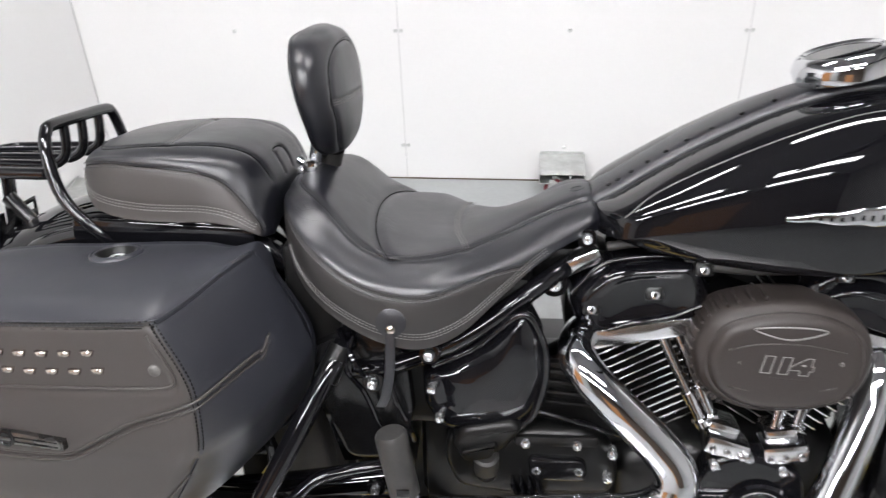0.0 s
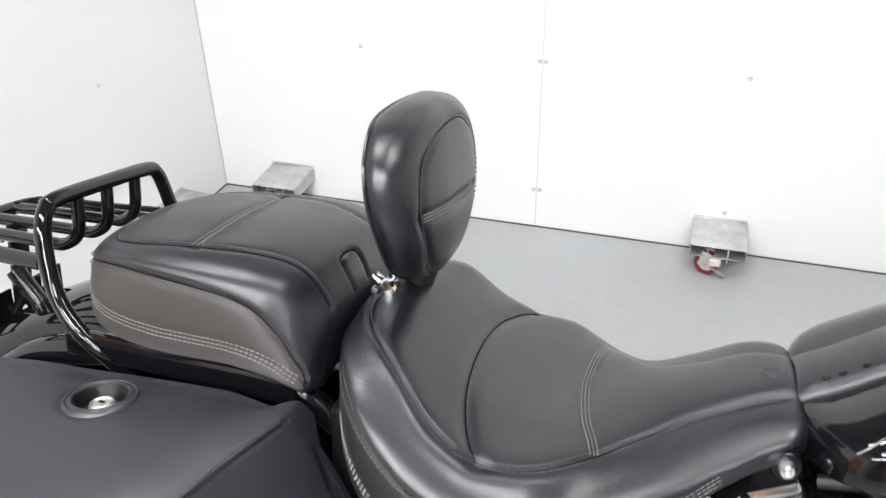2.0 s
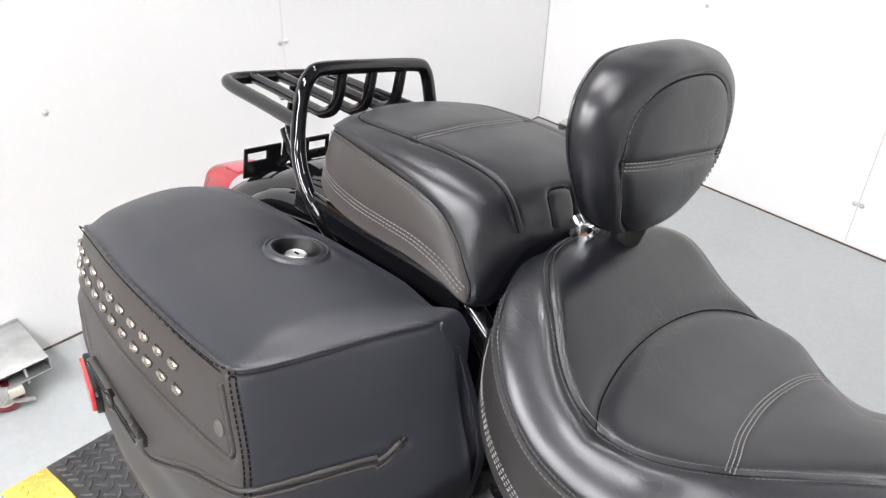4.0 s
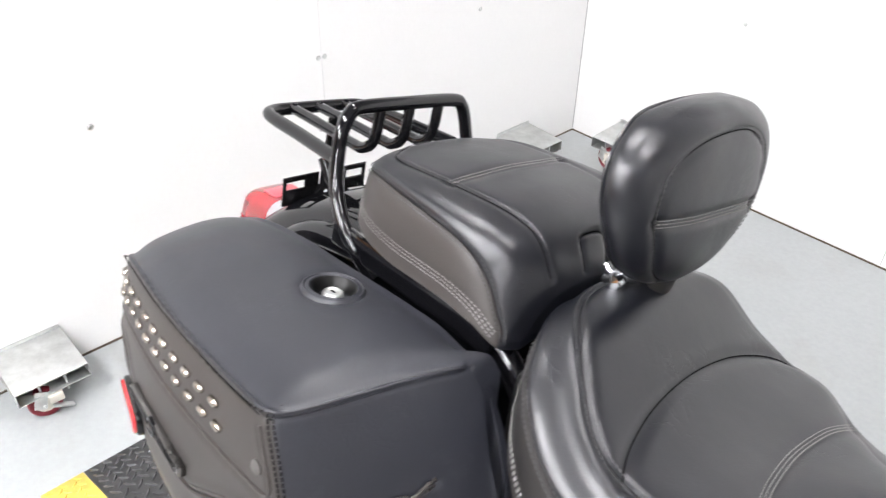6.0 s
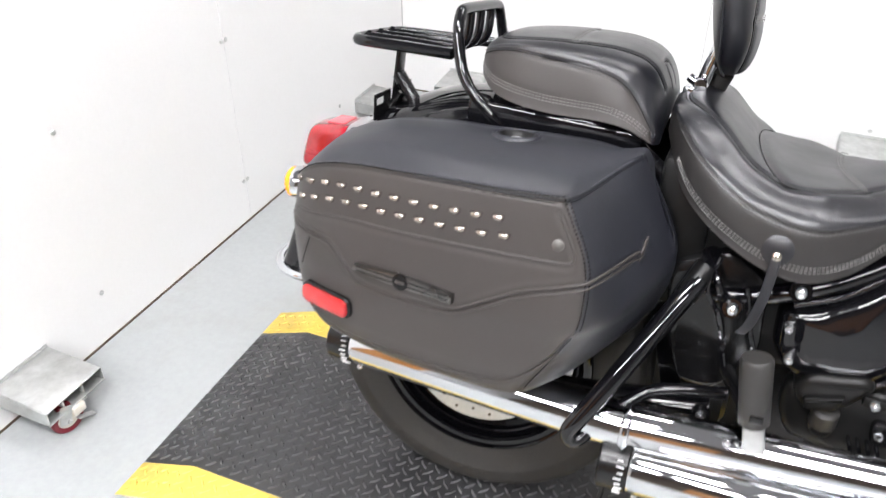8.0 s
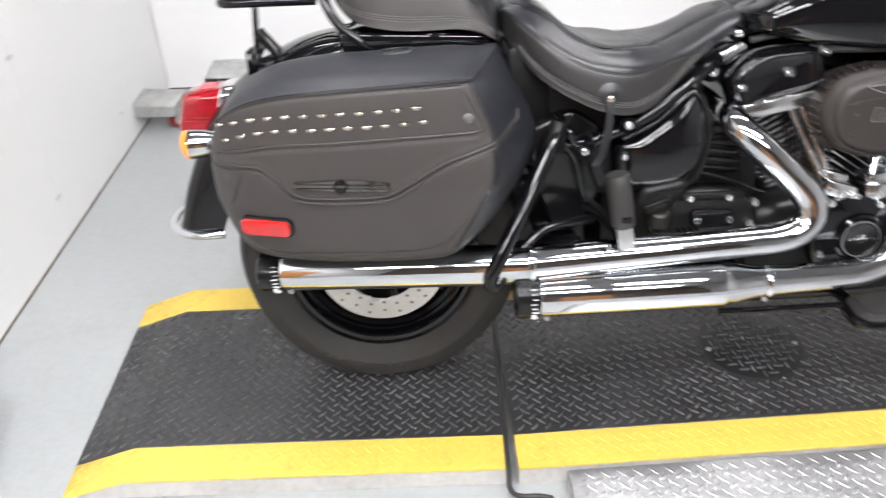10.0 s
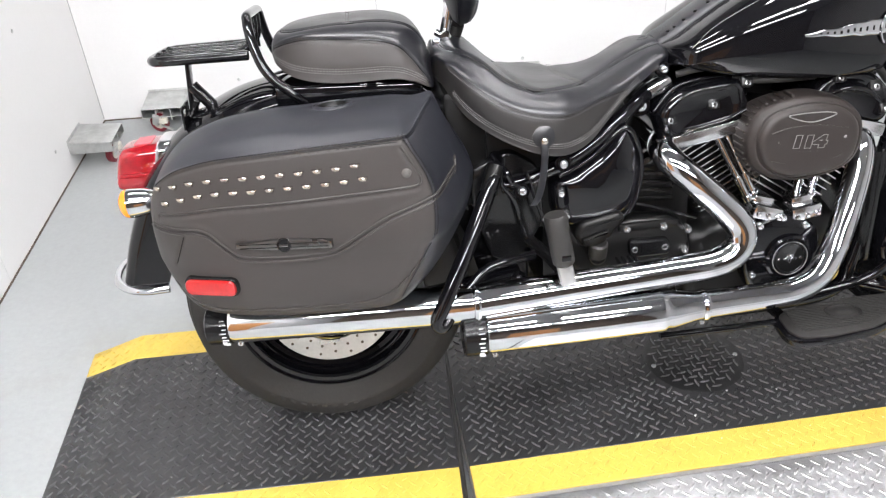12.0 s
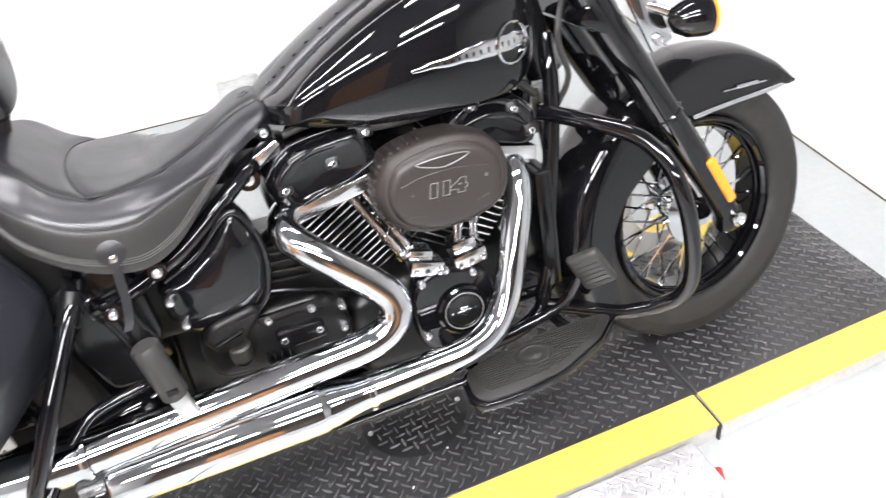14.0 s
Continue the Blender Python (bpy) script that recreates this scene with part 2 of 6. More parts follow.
def plate(outline, y0, y1, bevel=0.004, axis="y", seg=2):
    """A flat slab with that outline in x and z (axis y), or x and y (axis z)."""
    pts = np.array(outline, float)
    n = len(pts)
    if axis == "y":
        verts = [(p[0], y0, p[1]) for p in pts] + [(p[0], y1, p[1]) for p in pts]
    elif axis == "z":
        verts = [(p[0], p[1], y0) for p in pts] + [(p[0], p[1], y1) for p in pts]
    else:
        verts = [(y0, p[0], p[1]) for p in pts] + [(y1, p[0], p[1]) for p in pts]
    faces = [tuple(range(n)), tuple(range(2 * n - 1, n - 1, -1))] + [(i, (i + 1) % n, n + (i + 1) % n, n + i) for i in range(n)]
    bm = mesh_from(verts, faces)
    if bevel:
        caps = [e for e in bm.edges if len(e.link_faces) == 2 and max(len(f.verts) for f in e.link_faces) >= n and n > 4 or n <= 4]
        bmesh.ops.bevel(bm, geom=caps, offset=bevel, segments=seg, profile=0.5, affect="EDGES")
    for f in bm.faces:
        f.smooth = True
    return bm


def writing(text, size, matrix, depth=0.001, outline=0.0, slant=0.0, swell=0.0, close=1.0):
    """Letters from the built-in font as a mesh."""
    c = bpy.data.curves.new("text", "FONT")
    c.body, c.size, c.extrude, c.align_x, c.align_y = text, size, depth, "CENTER", "CENTER"
    c.shear, c.offset, c.space_character = slant, swell, close
    if outline:
        c.fill_mode, c.bevel_depth, c.bevel_resolution = "NONE", outline, 1
    ob = bpy.data.objects.new("text", c)
    me = ob.to_mesh()
    bm = bmesh.new()
    bm.from_mesh(me)
    ob.to_mesh_clear()
    bpy.data.objects.remove(ob)
    bpy.data.curves.remove(c)
    bmesh.ops.transform(bm, matrix=matrix, verts=bm.verts)
    return bm


def rounded(points, radius, seg=5):
    """A polygon with its corners rounded."""
    out = []
    p = [np.array(q, float) for q in points]
    n = len(p)
    for i in range(n):
        a, b, c = p[i - 1], p[i], p[(i + 1) % n]
        da, dc = a - b, c - b
        la, lc = np.linalg.norm(da), np.linalg.norm(dc)
        r = min(radius, la * 0.45, lc * 0.45)
        s, e = b + da / la * r, b + dc / lc * r
        for k in range(seg + 1):
            f = k / seg
            out.append((1 - f) ** 2 * s + 2 * f * (1 - f) * b + f * f * e)
    return [tuple(q) for q in out]


def bolt(at, axis=(0, -1, 0), r=0.008, h=0.006):
    """A domed cap screw."""
    return lathe([(-h, r), (h * 0.5, r), (h * 0.9, r * 0.8), (h, r * 0.45), (h * 0.6, r * 0.4), (h * 0.6, 0)], at, axis, 12)
# Unseen walls and roof; their tones set the fill light and reflections.
M_DIM = material("unseen brown wall", (0.085, 0.064, 0.05), 0.7, bump=0.001, scale=20, vary=0.3, big=2)
M_PALE = material("pale bounce wall", (0.42, 0.42, 0.42), 0.7, bump=0.0006, scale=40, vary=0.06, big=1.5)
M_DARKCEIL = material("grey roof sheet", (0.30, 0.30, 0.31), 0.8, vary=0.1)

# ---- the place ----
FLOOR = -0.055
WALL_Y, WALL_X, RIGHT_X, BACK_Y, TOP, ROOF = 1.83, -1.07, 2.44, -6.5, 1.95, 4.2


def slab(name, lo, hi, mat, label, kind="structure", category="wall", bevel=0.0):
    size = [b - a for a, b in zip(lo, hi)]
    mid = [(a + b) / 2 for a, b in zip(lo, hi)]
    return part(name, box(size, mid, bevel), mat, None, label, kind, category)


floor = slab("floor", (WALL_X - 1.6, BACK_Y - 0.3, FLOOR - 0.1), (RIGHT_X + 1.6, WALL_Y + 1.3, FLOOR), M_FLOOR, "grey painted epoxy floor with faint scuffs", category="floor")
ceiling = slab("ceiling", (WALL_X - 1.6, BACK_Y - 0.3, ROOF), (RIGHT_X + 1.6, WALL_Y + 1.3, ROOF + 0.1), M_DARKCEIL, "dull grey roof sheet", category="ceiling")
wall_north = slab("wall_north", (WALL_X, WALL_Y, FLOOR + 0.004), (RIGHT_X + 1.54, WALL_Y + 0.06, TOP), M_WALL, "white sheet panel wall behind the motorcycle")
wall_west = slab("wall_west", (WALL_X - 0.06, -0.95, FLOOR + 0.004), (WALL_X, WALL_Y + 0.06, TOP), M_WALL, "white sheet panel wall at the rear end")
wall_east = slab("wall_east", (RIGHT_X, 0.1, FLOOR + 0.004), (RIGHT_X + 0.06, WALL_Y, TOP), M_WALL, "white sheet panel wall at the front end")
# added out of view: pale walls bounce light, the brown one darkens reflections
wall_side = slab("wall_side", (WALL_X - 1.56, BACK_Y, FLOOR), (WALL_X - 1.5, WALL_Y + 1.24, ROOF), M_PALE, "unseen grey wall added beyond the white panels to bounce light")
wall_back = slab("wall_back", (WALL_X - 1.56, WALL_Y + 1.24, FLOOR), (RIGHT_X + 1.6, WALL_Y + 1.3, ROOF), M_PALE, "unseen grey wall added behind the white panels to bounce light")
wall_south = slab("wall_south", (WALL_X - 1.56, BACK_Y - 0.06, FLOOR), (RIGHT_X + 1.6, BACK_Y, ROOF), M_DIM, "unseen brown wall added on the open side for reflections")
# two unseen wood-coloured boards, added to give gloss parts their orange reflections
warm_board_1 = slab("warm_board_1", (-0.6, BACK_Y + 0.001, FLOOR), (1.2, BACK_Y + 0.05, 2.1), M_WOOD, "unseen orange-brown board added on the open side for warm reflections", category="door")
warm_board_2 = slab("warm_board_2", (WALL_X - 1.499, -3.4, FLOOR), (WALL_X - 1.45, -1.1, 2.1), M_WOOD, "unseen orange-brown board added past the white panels for warm reflections", category="door")
wall_far = slab("wall_far", (RIGHT_X + 1.54, BACK_Y, FLOOR), (RIGHT_X + 1.6, WALL_Y + 1.24, ROOF), M_PALE, "unseen grey wall added beyond the bay to bounce light")
for nm, lo, hi in (("trim", (WALL_X + 0.001, WALL_Y - 0.004, FLOOR), (RIGHT_X + 1.54, WALL_Y + 0.02, FLOOR + 0.0045)),
                   ("trim", (WALL_X - 0.02, -0.95, FLOOR), (WALL_X + 0.004, WALL_Y - 0.005, FLOOR + 0.0045)),
                   ("trim", (RIGHT_X - 0.004, 0.1, FLOOR), (RIGHT_X + 0.02, WALL_Y - 0.005, FLOOR + 0.0045))):
    slab(nm, lo, hi, M_JOINT, "dark gap along the foot of the wall", category="trim")

# lamps hanging under the roof
LAMPS = [(x, y, p) for y, p, row in ((-3.3, 1, (-1.5, 0.0, 1.5)), (-1.6, 1, (-0.3, 1.4)), (0.5, 0, (-0.35, 1.35))) for x in row]
for x, y, panel in LAMPS:
    lamp = tagged(new("ceiling_light"), "long bright light panel hanging under the roof" if panel else "long white tube light hanging under the roof", "ceiling light", "lights under the roof")
    lamp.location = (x, y, 2.95)
    wide = 0.36 if panel else 0.12
    part("housing", box((1.24, wide + 0.03, 0.05), (0, 0, 0.025), 0.01), M_WHITE, lamp)
    part("diffuser", box((1.2, wide, 0.035), (0, 0, -0.018), 0.012), M_PANEL if panel else M_TUBE, lamp)
    for d in (-0.5, 0.5):
        part("hanger", tube([(d, 0, 0.05), (d, 0, ROOF - 2.95)], 0.004, 6), M_GALV, lamp)

# ---- the motorcycle ----
LEAN, YAW = 11.0, 2.0
bike = tagged(new("motorcycle"), "black touring cruiser motorcycle with leather saddlebags leaning on its stand", "motorcycle")
bike.matrix_world = pose(0, -0.04, 0, -LEAN, 0, YAW)
REAR, FRONT = (0.0, 0.0, 0.318), (1.612, 0.0, 0.318)


def mirror(half):
    """A closed ring from its right half (y, z), bottom to top, both ends in the middle plane."""
    return [(y, z) for y, z in half] + [(-y, z) for y, z in half[-2:0:-1]]


def ring_x(x, half):
    return [(x, y, z) for y, z in mirror(half)]


class Surf:
    """A padded or pressed surface through rings, into which seams can be sunk."""

    def __init__(self, sections, across, along):
        self.ns, self.nc, self.na, self.nl = len(sections), len(sections[0]), across, along
        rings = np.array([spline(s, across, True) for s in sections])
        self.p = np.stack([spline(rings[:, j], along) for j in range(across)], 1)
        self.x = np.array([np.mean([q[0] for q in s]) for s in sections])

    def u(self, x):
        return float(np.interp(x, self.x, np.arange(self.ns)))

    def at(self, u, v):
        a = min(max(u / (self.ns - 1) * (self.nl - 1), 0), self.nl - 1.001)
        b = (v % self.nc) / self.nc * self.na
        i, j = int(a), int(b)
        f, g = a - i, b - j
        j, k = j % self.na, (j + 1) % self.na
        p = self.p
        return (p[i, j] * (1 - f) + p[i + 1, j] * f) * (1 - g) + (p[i, k] * (1 - f) + p[i + 1, k] * f) * g

    def line(self, pairs, count=80):
        """Points and outward normals along (u, v) pairs."""
        uv = spline(pairs, count) if len(pairs) > 2 else np.linspace(pairs[0], pairs[1], count)
        pts, nrm = [], []
        for u, v in uv:
            q = self.at(u, v)
            d = np.cross(self.at(u, v + 0.05) - self.at(u, v - 0.05), self.at(u + 0.03, v) - self.at(u - 0.03, v))
            d = d / (np.linalg.norm(d) + 1e-9)
            i = min(int(u / (self.ns - 1) * (self.nl - 1)), self.nl - 1)
            if d @ (q - self.p[i].mean(0)) < 0:
                d = -d
            pts.append(q)
            nrm.append(d)
        return np.array(pts), np.array(nrm)

    def mesh(self, grooves=()):
        """grooves: (points, depth, width); a negative depth raises a welt."""
        p = self.p.copy()
        du, dv = np.gradient(self.p, axis=0), np.roll(self.p, -1, 1) - np.roll(self.p, 1, 1)
        nrm = np.cross(dv, du)
        nrm /= np.linalg.norm(nrm, axis=2, keepdims=True) + 1e-9
        flip = np.sign(((self.p - self.p.mean(1, keepdims=True)) * nrm).sum(2).mean())
        nrm *= flip if flip else 1
        flat = self.p.reshape(-1, 3)
        shift = np.zeros(len(flat))
        for pts, depth, width in grooves:
            near = np.flatnonzero(((flat > pts.min(0) - 3 * width) & (flat < pts.max(0) + 3 * width)).all(1))
            if len(near):
                d = np.sqrt(((flat[near, None] - pts[None]) ** 2).sum(2)).min(1)
                shift[near] -= depth * np.exp(-(d / width) ** 2)
        p += nrm * shift.reshape(self.nl, self.na, 1)
        verts = list(p.reshape(-1, 3))
        na = self.na
        faces = [(i * na + j, i * na + (j + 1) % na, (i + 1) * na + (j + 1) % na, (i + 1) * na + j) for i in range(self.nl - 1) for j in range(na)]
        for i in (0, self.nl - 1):
            verts.append(p[i].mean(0))
            faces += [(len(verts) - 1, i * na + j, i * na + (j + 1) % na) for j in range(na)]
        return mesh_from(verts, faces)


def panels(ob, surf, mat, inside):
    """Covers the faces whose (u, v) lie inside with a second material."""
    ob.data.materials.append(mat)
    n = (surf.nl - 1) * surf.na
    for p in list(ob.data.polygons)[:n]:
        i, j = divmod(p.index, surf.na)
        if inside((i + 0.5) / (surf.nl - 1) * (surf.ns - 1), (j + 0.5) / surf.na * surf.nc):
            p.material_index = 1


def stitches(pts, nrm, offset=0.0, length=0.0036, gap=0.002, r=0.0006, lift=0.0006):
    """A row of thread stitches laid on a surface, shifted sideways by offset."""
    step = np.linalg.norm(np.diff(pts, axis=0), axis=1)
    s = np.r_[0, np.cumsum(step)]
    verts, faces = [], []
    for k in range(int(s[-1] / (length + gap))):
        ends = []
        for d in (k * (length + gap), k * (length + gap) + length):
            q = np.array([np.interp(d, s, pts[:, c]) for c in range(3)])
            m = np.array([np.interp(d, s, nrm[:, c]) for c in range(3)])
            ends.append((q, m / (np.linalg.norm(m) + 1e-9)))
        (a, m), (b, _) = ends
        t = (b - a) / (np.linalg.norm(b - a) + 1e-9)
        side = np.cross(m, t)
        a, b = a + side * offset + m * lift, b + side * offset + m * lift
        base = len(verts)
        for q in (a, b):
            verts += [q + side * r, q + m * r, q - side * r, q - m * r]
        faces += [(base + i, base + (i + 1) % 4, base + 4 + (i + 1) % 4, base + 4 + i) for i in range(4)]
        faces += [(base, base + 1, base + 2, base + 3), (base + 4, base + 5, base + 6, base + 7)]
    return mesh_from(verts, faces, False)


def welt(parent, line, r=0.001, sink=0.0004):
    """A thin black cord sunk in a seam."""
    part("welt", tube(line[0] - line[1] * sink, r, 6, straight=True), M_STITCHBLACK, parent)


def seam(parent, line, offsets=(0.0,), mat=None, **more):
    for o in offsets:
        part("stitching", stitches(line[0], line[1], o, **more), mat or M_STITCHDARK, parent, kind="stuff")


# rear wheel
def tyre(centre, r, width):
    w = width / 2
    prof = [(-w * 0.62, r - width * 0.78), (-w * 0.82, r - width * 0.7), (-w * 0.99, r - width * 0.42), (-w, r - width * 0.32), (-w * 0.88, r - width * 0.14), (-w * 0.62, r - 0.013), (-w * 0.3, r - 0.003), (0, r),
            (w * 0.3, r - 0.003), (w * 0.62, r - 0.013), (w * 0.88, r - width * 0.14), (w, r - width * 0.32), (w * 0.99, r - width * 0.42), (w * 0.82, r - width * 0.7), (w * 0.62, r - width * 0.78)]
    pts = [tuple(q) for q in spline(prof, 57)]
    out = []
    for d, q in pts:  # bead ring and shallow tread rings
        if abs(abs(d) - w * 0.45) < 0.004 or abs(d) < 0.002:
            q -= 0.004
        if abs(q - (r - width * 0.62)) < 0.003:
            q -= 0.002
        out.append((d, q))
    return lathe(out, centre, (0, 1, 0), 96)


RIM = [(-0.058, 0.196), (-0.064, 0.2), (-0.066, 0.214), (-0.06, 0.22), (-0.052, 0.216), (-0.05, 0.203), (-0.042, 0.2), (-0.04, 0.188), (-0.03, 0.186), (-0.026, 0.176), (0.026, 0.176), (0.04, 0.19), (0.05, 0.203), (0.06, 0.22), (0.066, 0.21)]
rear_wheel = part("rear_wheel", lathe(RIM, REAR, seg=80), M_PAINT, bike, "gloss black stepped rim")
part("tyre", tyre(REAR, 0.32, 0.15), M_TYRE, rear_wheel, "worn black rubber tyre")
for rr, yy in ((0.2125, -0.0665), (0.2015, -0.052), (0.188, -0.0435)):
    part("rim_step", lathe([(yy - 0.003, rr - 0.003), (yy - 0.0045, rr), (yy - 0.003, rr + 0.003), (yy + 0.002, rr + 0.004), (yy + 0.002, rr - 0.004)], REAR, seg=80), M_PAINT, rear_wheel)
part("hub", lathe([(-0.06, 0.0), (-0.06, 0.05), (-0.04, 0.075), (0.04, 0.075), (0.05, 0.0)], REAR), M_BLACK, rear_wheel)
part("drive_pulley", lathe([(0.06, 0.0), (0.06, 0.165), (0.075, 0.168), (0.085, 0.165), (0.085, 0.0)], REAR, seg=64), M_CASE, rear_wheel)
for k in range(9):
    a = 2 * math.pi * k / 9
    part("rim_spoke", tube([(REAR[0] + 0.06 * math.cos(a), 0, REAR[2] + 0.06 * math.sin(a)), (REAR[0] + 0.182 * math.cos(a), 0, REAR[2] + 0.182 * math.sin(a))], 0.014, 10), M_PAINT, rear_wheel)
disc = part("brake_disc", lathe([(-0.068, 0.095), (-0.068, 0.146), (-0.073, 0.146), (-0.073, 0.095)], REAR, closed=True, seg=72), M_DISC, rear_wheel, "brushed steel brake disc")
for k in range(24):
    a = 2 * math.pi * k / 24
    for rr in ((0.112, 0.133) if k % 2 else (0.105, 0.125)):
        part("disc_hole", lathe([(-0.0745, 0.0), (-0.0745, 0.0032), (-0.072, 0.0036)], (REAR[0] + rr * math.cos(a), 0, REAR[2] + rr * math.sin(a)), seg=8), M_JOINT, disc)
for k in range(9):  # worn raised marks on the tyre's side wall
    a = radians(235 + k * 5.2)
    q = (REAR[0] + 0.272 * math.cos(a), -0.0752, REAR[2] + 0.272 * math.sin(a))
    part("raised_mark", box((0.012, 0.0012, 0.008), q, 0.0004, Matrix.Rotation(-a - radians(90), 4, "Y")), M_TYRE, rear_wheel)

# saddle
def seat_ring(x, zc, zd, wd, zs, ws, zb, wb):
    ring = ring_x(x, [(0, zb + 0.03), (-wb * 0.6, zb + 0.015), (-wb * 0.96, zb), (-wb, zb + 0.008), (-ws, zs), (-(ws * 0.5 + wd * 0.5) - 0.003, zs * 0.5 + zd * 0.5 + 0.004), (-wd, zd), (-wd * 0.6, (zd + zc) / 2 + 0.002), (0, zc)])
    sag = min(max((x - 0.35) / 0.08, 0), 1) * min(max((0.70 - x) / 0.1, 0), 1)  # the far edge is worn lower
    for k, ky, dz in ((9, 1.0, 0.010), (10, 1.0, 0.022), (11, 0.97, 0.03), (12, 0.95, 0.035), (13, 0.94, 0.035), (14, 0.94, 0.03)):
        _, y, z = ring[k]
        ring[k] = (x, y * (1 - sag + sag * ky), z - dz * sag)
    return ring


SEAT = [(0.268, 0.838, 0.834, 0.04, 0.824, 0.06, 0.80, 0.065), (0.28, 0.852, 0.844, 0.068, 0.834, 0.115, 0.79, 0.12), (0.31, 0.862, 0.851, 0.105, 0.812, 0.178, 0.748, 0.182), (0.35, 0.846, 0.838, 0.145, 0.783, 0.214, 0.717, 0.219),
        (0.40, 0.803, 0.8, 0.18, 0.757, 0.234, 0.69, 0.239), (0.45, 0.778, 0.782, 0.194, 0.742, 0.24, 0.671, 0.245), (0.50, 0.770, 0.779, 0.184, 0.737, 0.235, 0.665, 0.24), (0.55, 0.775, 0.775, 0.14, 0.744, 0.21, 0.68, 0.218),
        (0.60, 0.786, 0.78, 0.095, 0.757, 0.176, 0.715, 0.183), (0.65, 0.803, 0.796, 0.068, 0.776, 0.142, 0.75, 0.15), (0.70, 0.821, 0.814, 0.055, 0.796, 0.114, 0.775, 0.12), (0.735, 0.828, 0.82, 0.048, 0.806, 0.1, 0.784, 0.1), (0.754, 0.812, 0.806, 0.06, 0.8, 0.075, 0.788, 0.075)]
ss = Surf([seat_ring(*s) for s in SEAT], 220, 250)
u1, u2 = ss.u(0.41), ss.u(0.545)
edge_r = ss.line([(1.25, 8), (1.3, 7.2), (1.5, 6.5), (2, 6.1), (3, 6), (4, 6.0), (5, 6), (6, 6), (7, 6), (8, 6), (9, 6), (10, 6), (10.8, 6)], 160)
edge_l = ss.line([(1.25, 8), (1.3, 8.8), (1.5, 9.5), (2, 9.9), (3, 10), (4, 10), (5, 10), (6, 10), (7, 10), (8, 10), (9, 10), (10, 10), (10.8, 10)], 160)
side_r = ss.line([(1.5, 4.1), (3, 4.05), (4, 4), (5, 4), (6, 4), (7, 4.04), (7.7, 4.0), (8.3, 3.75), (8.8, 3.3)], 140)
side_l = ss.line([(1.5, 11.9), (4, 12), (6, 12), (8, 12)], 100)
hem_r = ss.line([(1.6, 3.25), (3, 3.2), (5, 3.2), (7, 3.2), (8.6, 3.2), (9.4, 3.3)], 140)
cross_1 = ss.line([(u1 + 0.75, 6), (u1 + 0.35, 6.6), (u1 + 0.05, 7.3), (u1 - 0.05, 8), (u1 + 0.05, 8.7), (u1 + 0.35, 9.4), (u1 + 0.75, 10)], 120)
cross_2 = ss.line([(u2 + 0.12, 6), (u2, 6.6), (u2 - 0.2, 7.3), (u2 - 0.3, 8), (u2 - 0.2, 8.7), (u2, 9.4), (u2 + 0.12, 10)], 120)
seat = part("rider_seat", ss.mesh([(edge_r[0], 0.0028, 0.006), (edge_l[0], 0.001, 0.006), (side_r[0], 0.0016, 0.0035), (side_l[0], 0.0025, 0.004), (cross_1[0], 0.006, 0.010), (cross_2[0], 0.003, 0.012), (hem_r[0], 0.0015, 0.005)]), M_LEATHER, bike, "black leather dished rider saddle with stitched seams")
panels(seat, ss, M_SKIRT, lambda u, v: v < np.interp(u, (7.0, 7.7, 8.3, 8.8), (4.04, 4.0, 3.75, 3.3)) and u < 8.8 or v > 11.95 and u < 8.3)
for ln, d in ((edge_r, 0.003), (cross_1, 0.0052), (side_r, 0.002)):
    welt(seat, ln, 0.0008, d)
seam(seat, edge_r, (0.0045, -0.0045))
seam(seat, side_r, (0.004, -0.004))
seam(seat, hem_r, (-0.004, 0.0, 0.004), M_STITCH)
seam(seat, cross_2, (-0.004, 0.0, 0.004), M_STITCH)
nose_mark = ss.line([(ss.u(0.708), 7.75), (ss.u(0.722), 7.78)], 6)
part("embossed_mark", lathe([(0.0, 0.012), (0.0012, 0.011), (0.0012, 0.008), (0, 0.007)], tuple(nose_mark[0][3]), tuple(nose_mark[1][3]), 20), M_LEATHER, seat)

# skirt strap with its button
strap = part("side_strap", skin([[(x - 0.0055, y, z), (x + 0.0055, y, z), (x + 0.0055, y - 0.0025, z), (x - 0.0055, y - 0.0025, z)] for x, y, z in ((0.452, -0.250, 0.70), (0.451, -0.255, 0.67), (0.448, -0.252, 0.63), (0.440, -0.248, 0.59), (0.431, -0.24, 0.568))], 16, 24), M_LEATHER, bike, "hanging black leather strap")
part("patch", lathe([(-0.004, 0.0), (-0.004, 0.02), (0.002, 0.021), (0.003, 0.019), (0.0035, 0.0)], (0.452, -0.2445, 0.705), (0, -1, 0.12), 28), M_LEATHER, strap)
part("button", lathe([(0, 0.006), (0.002, 0.0065), (0.004, 0.004), (0.0045, 0)], (0.452, -0.2515, 0.698), (0, -1, 0.1), 14), M_STUD, strap, "small tarnished metal button")

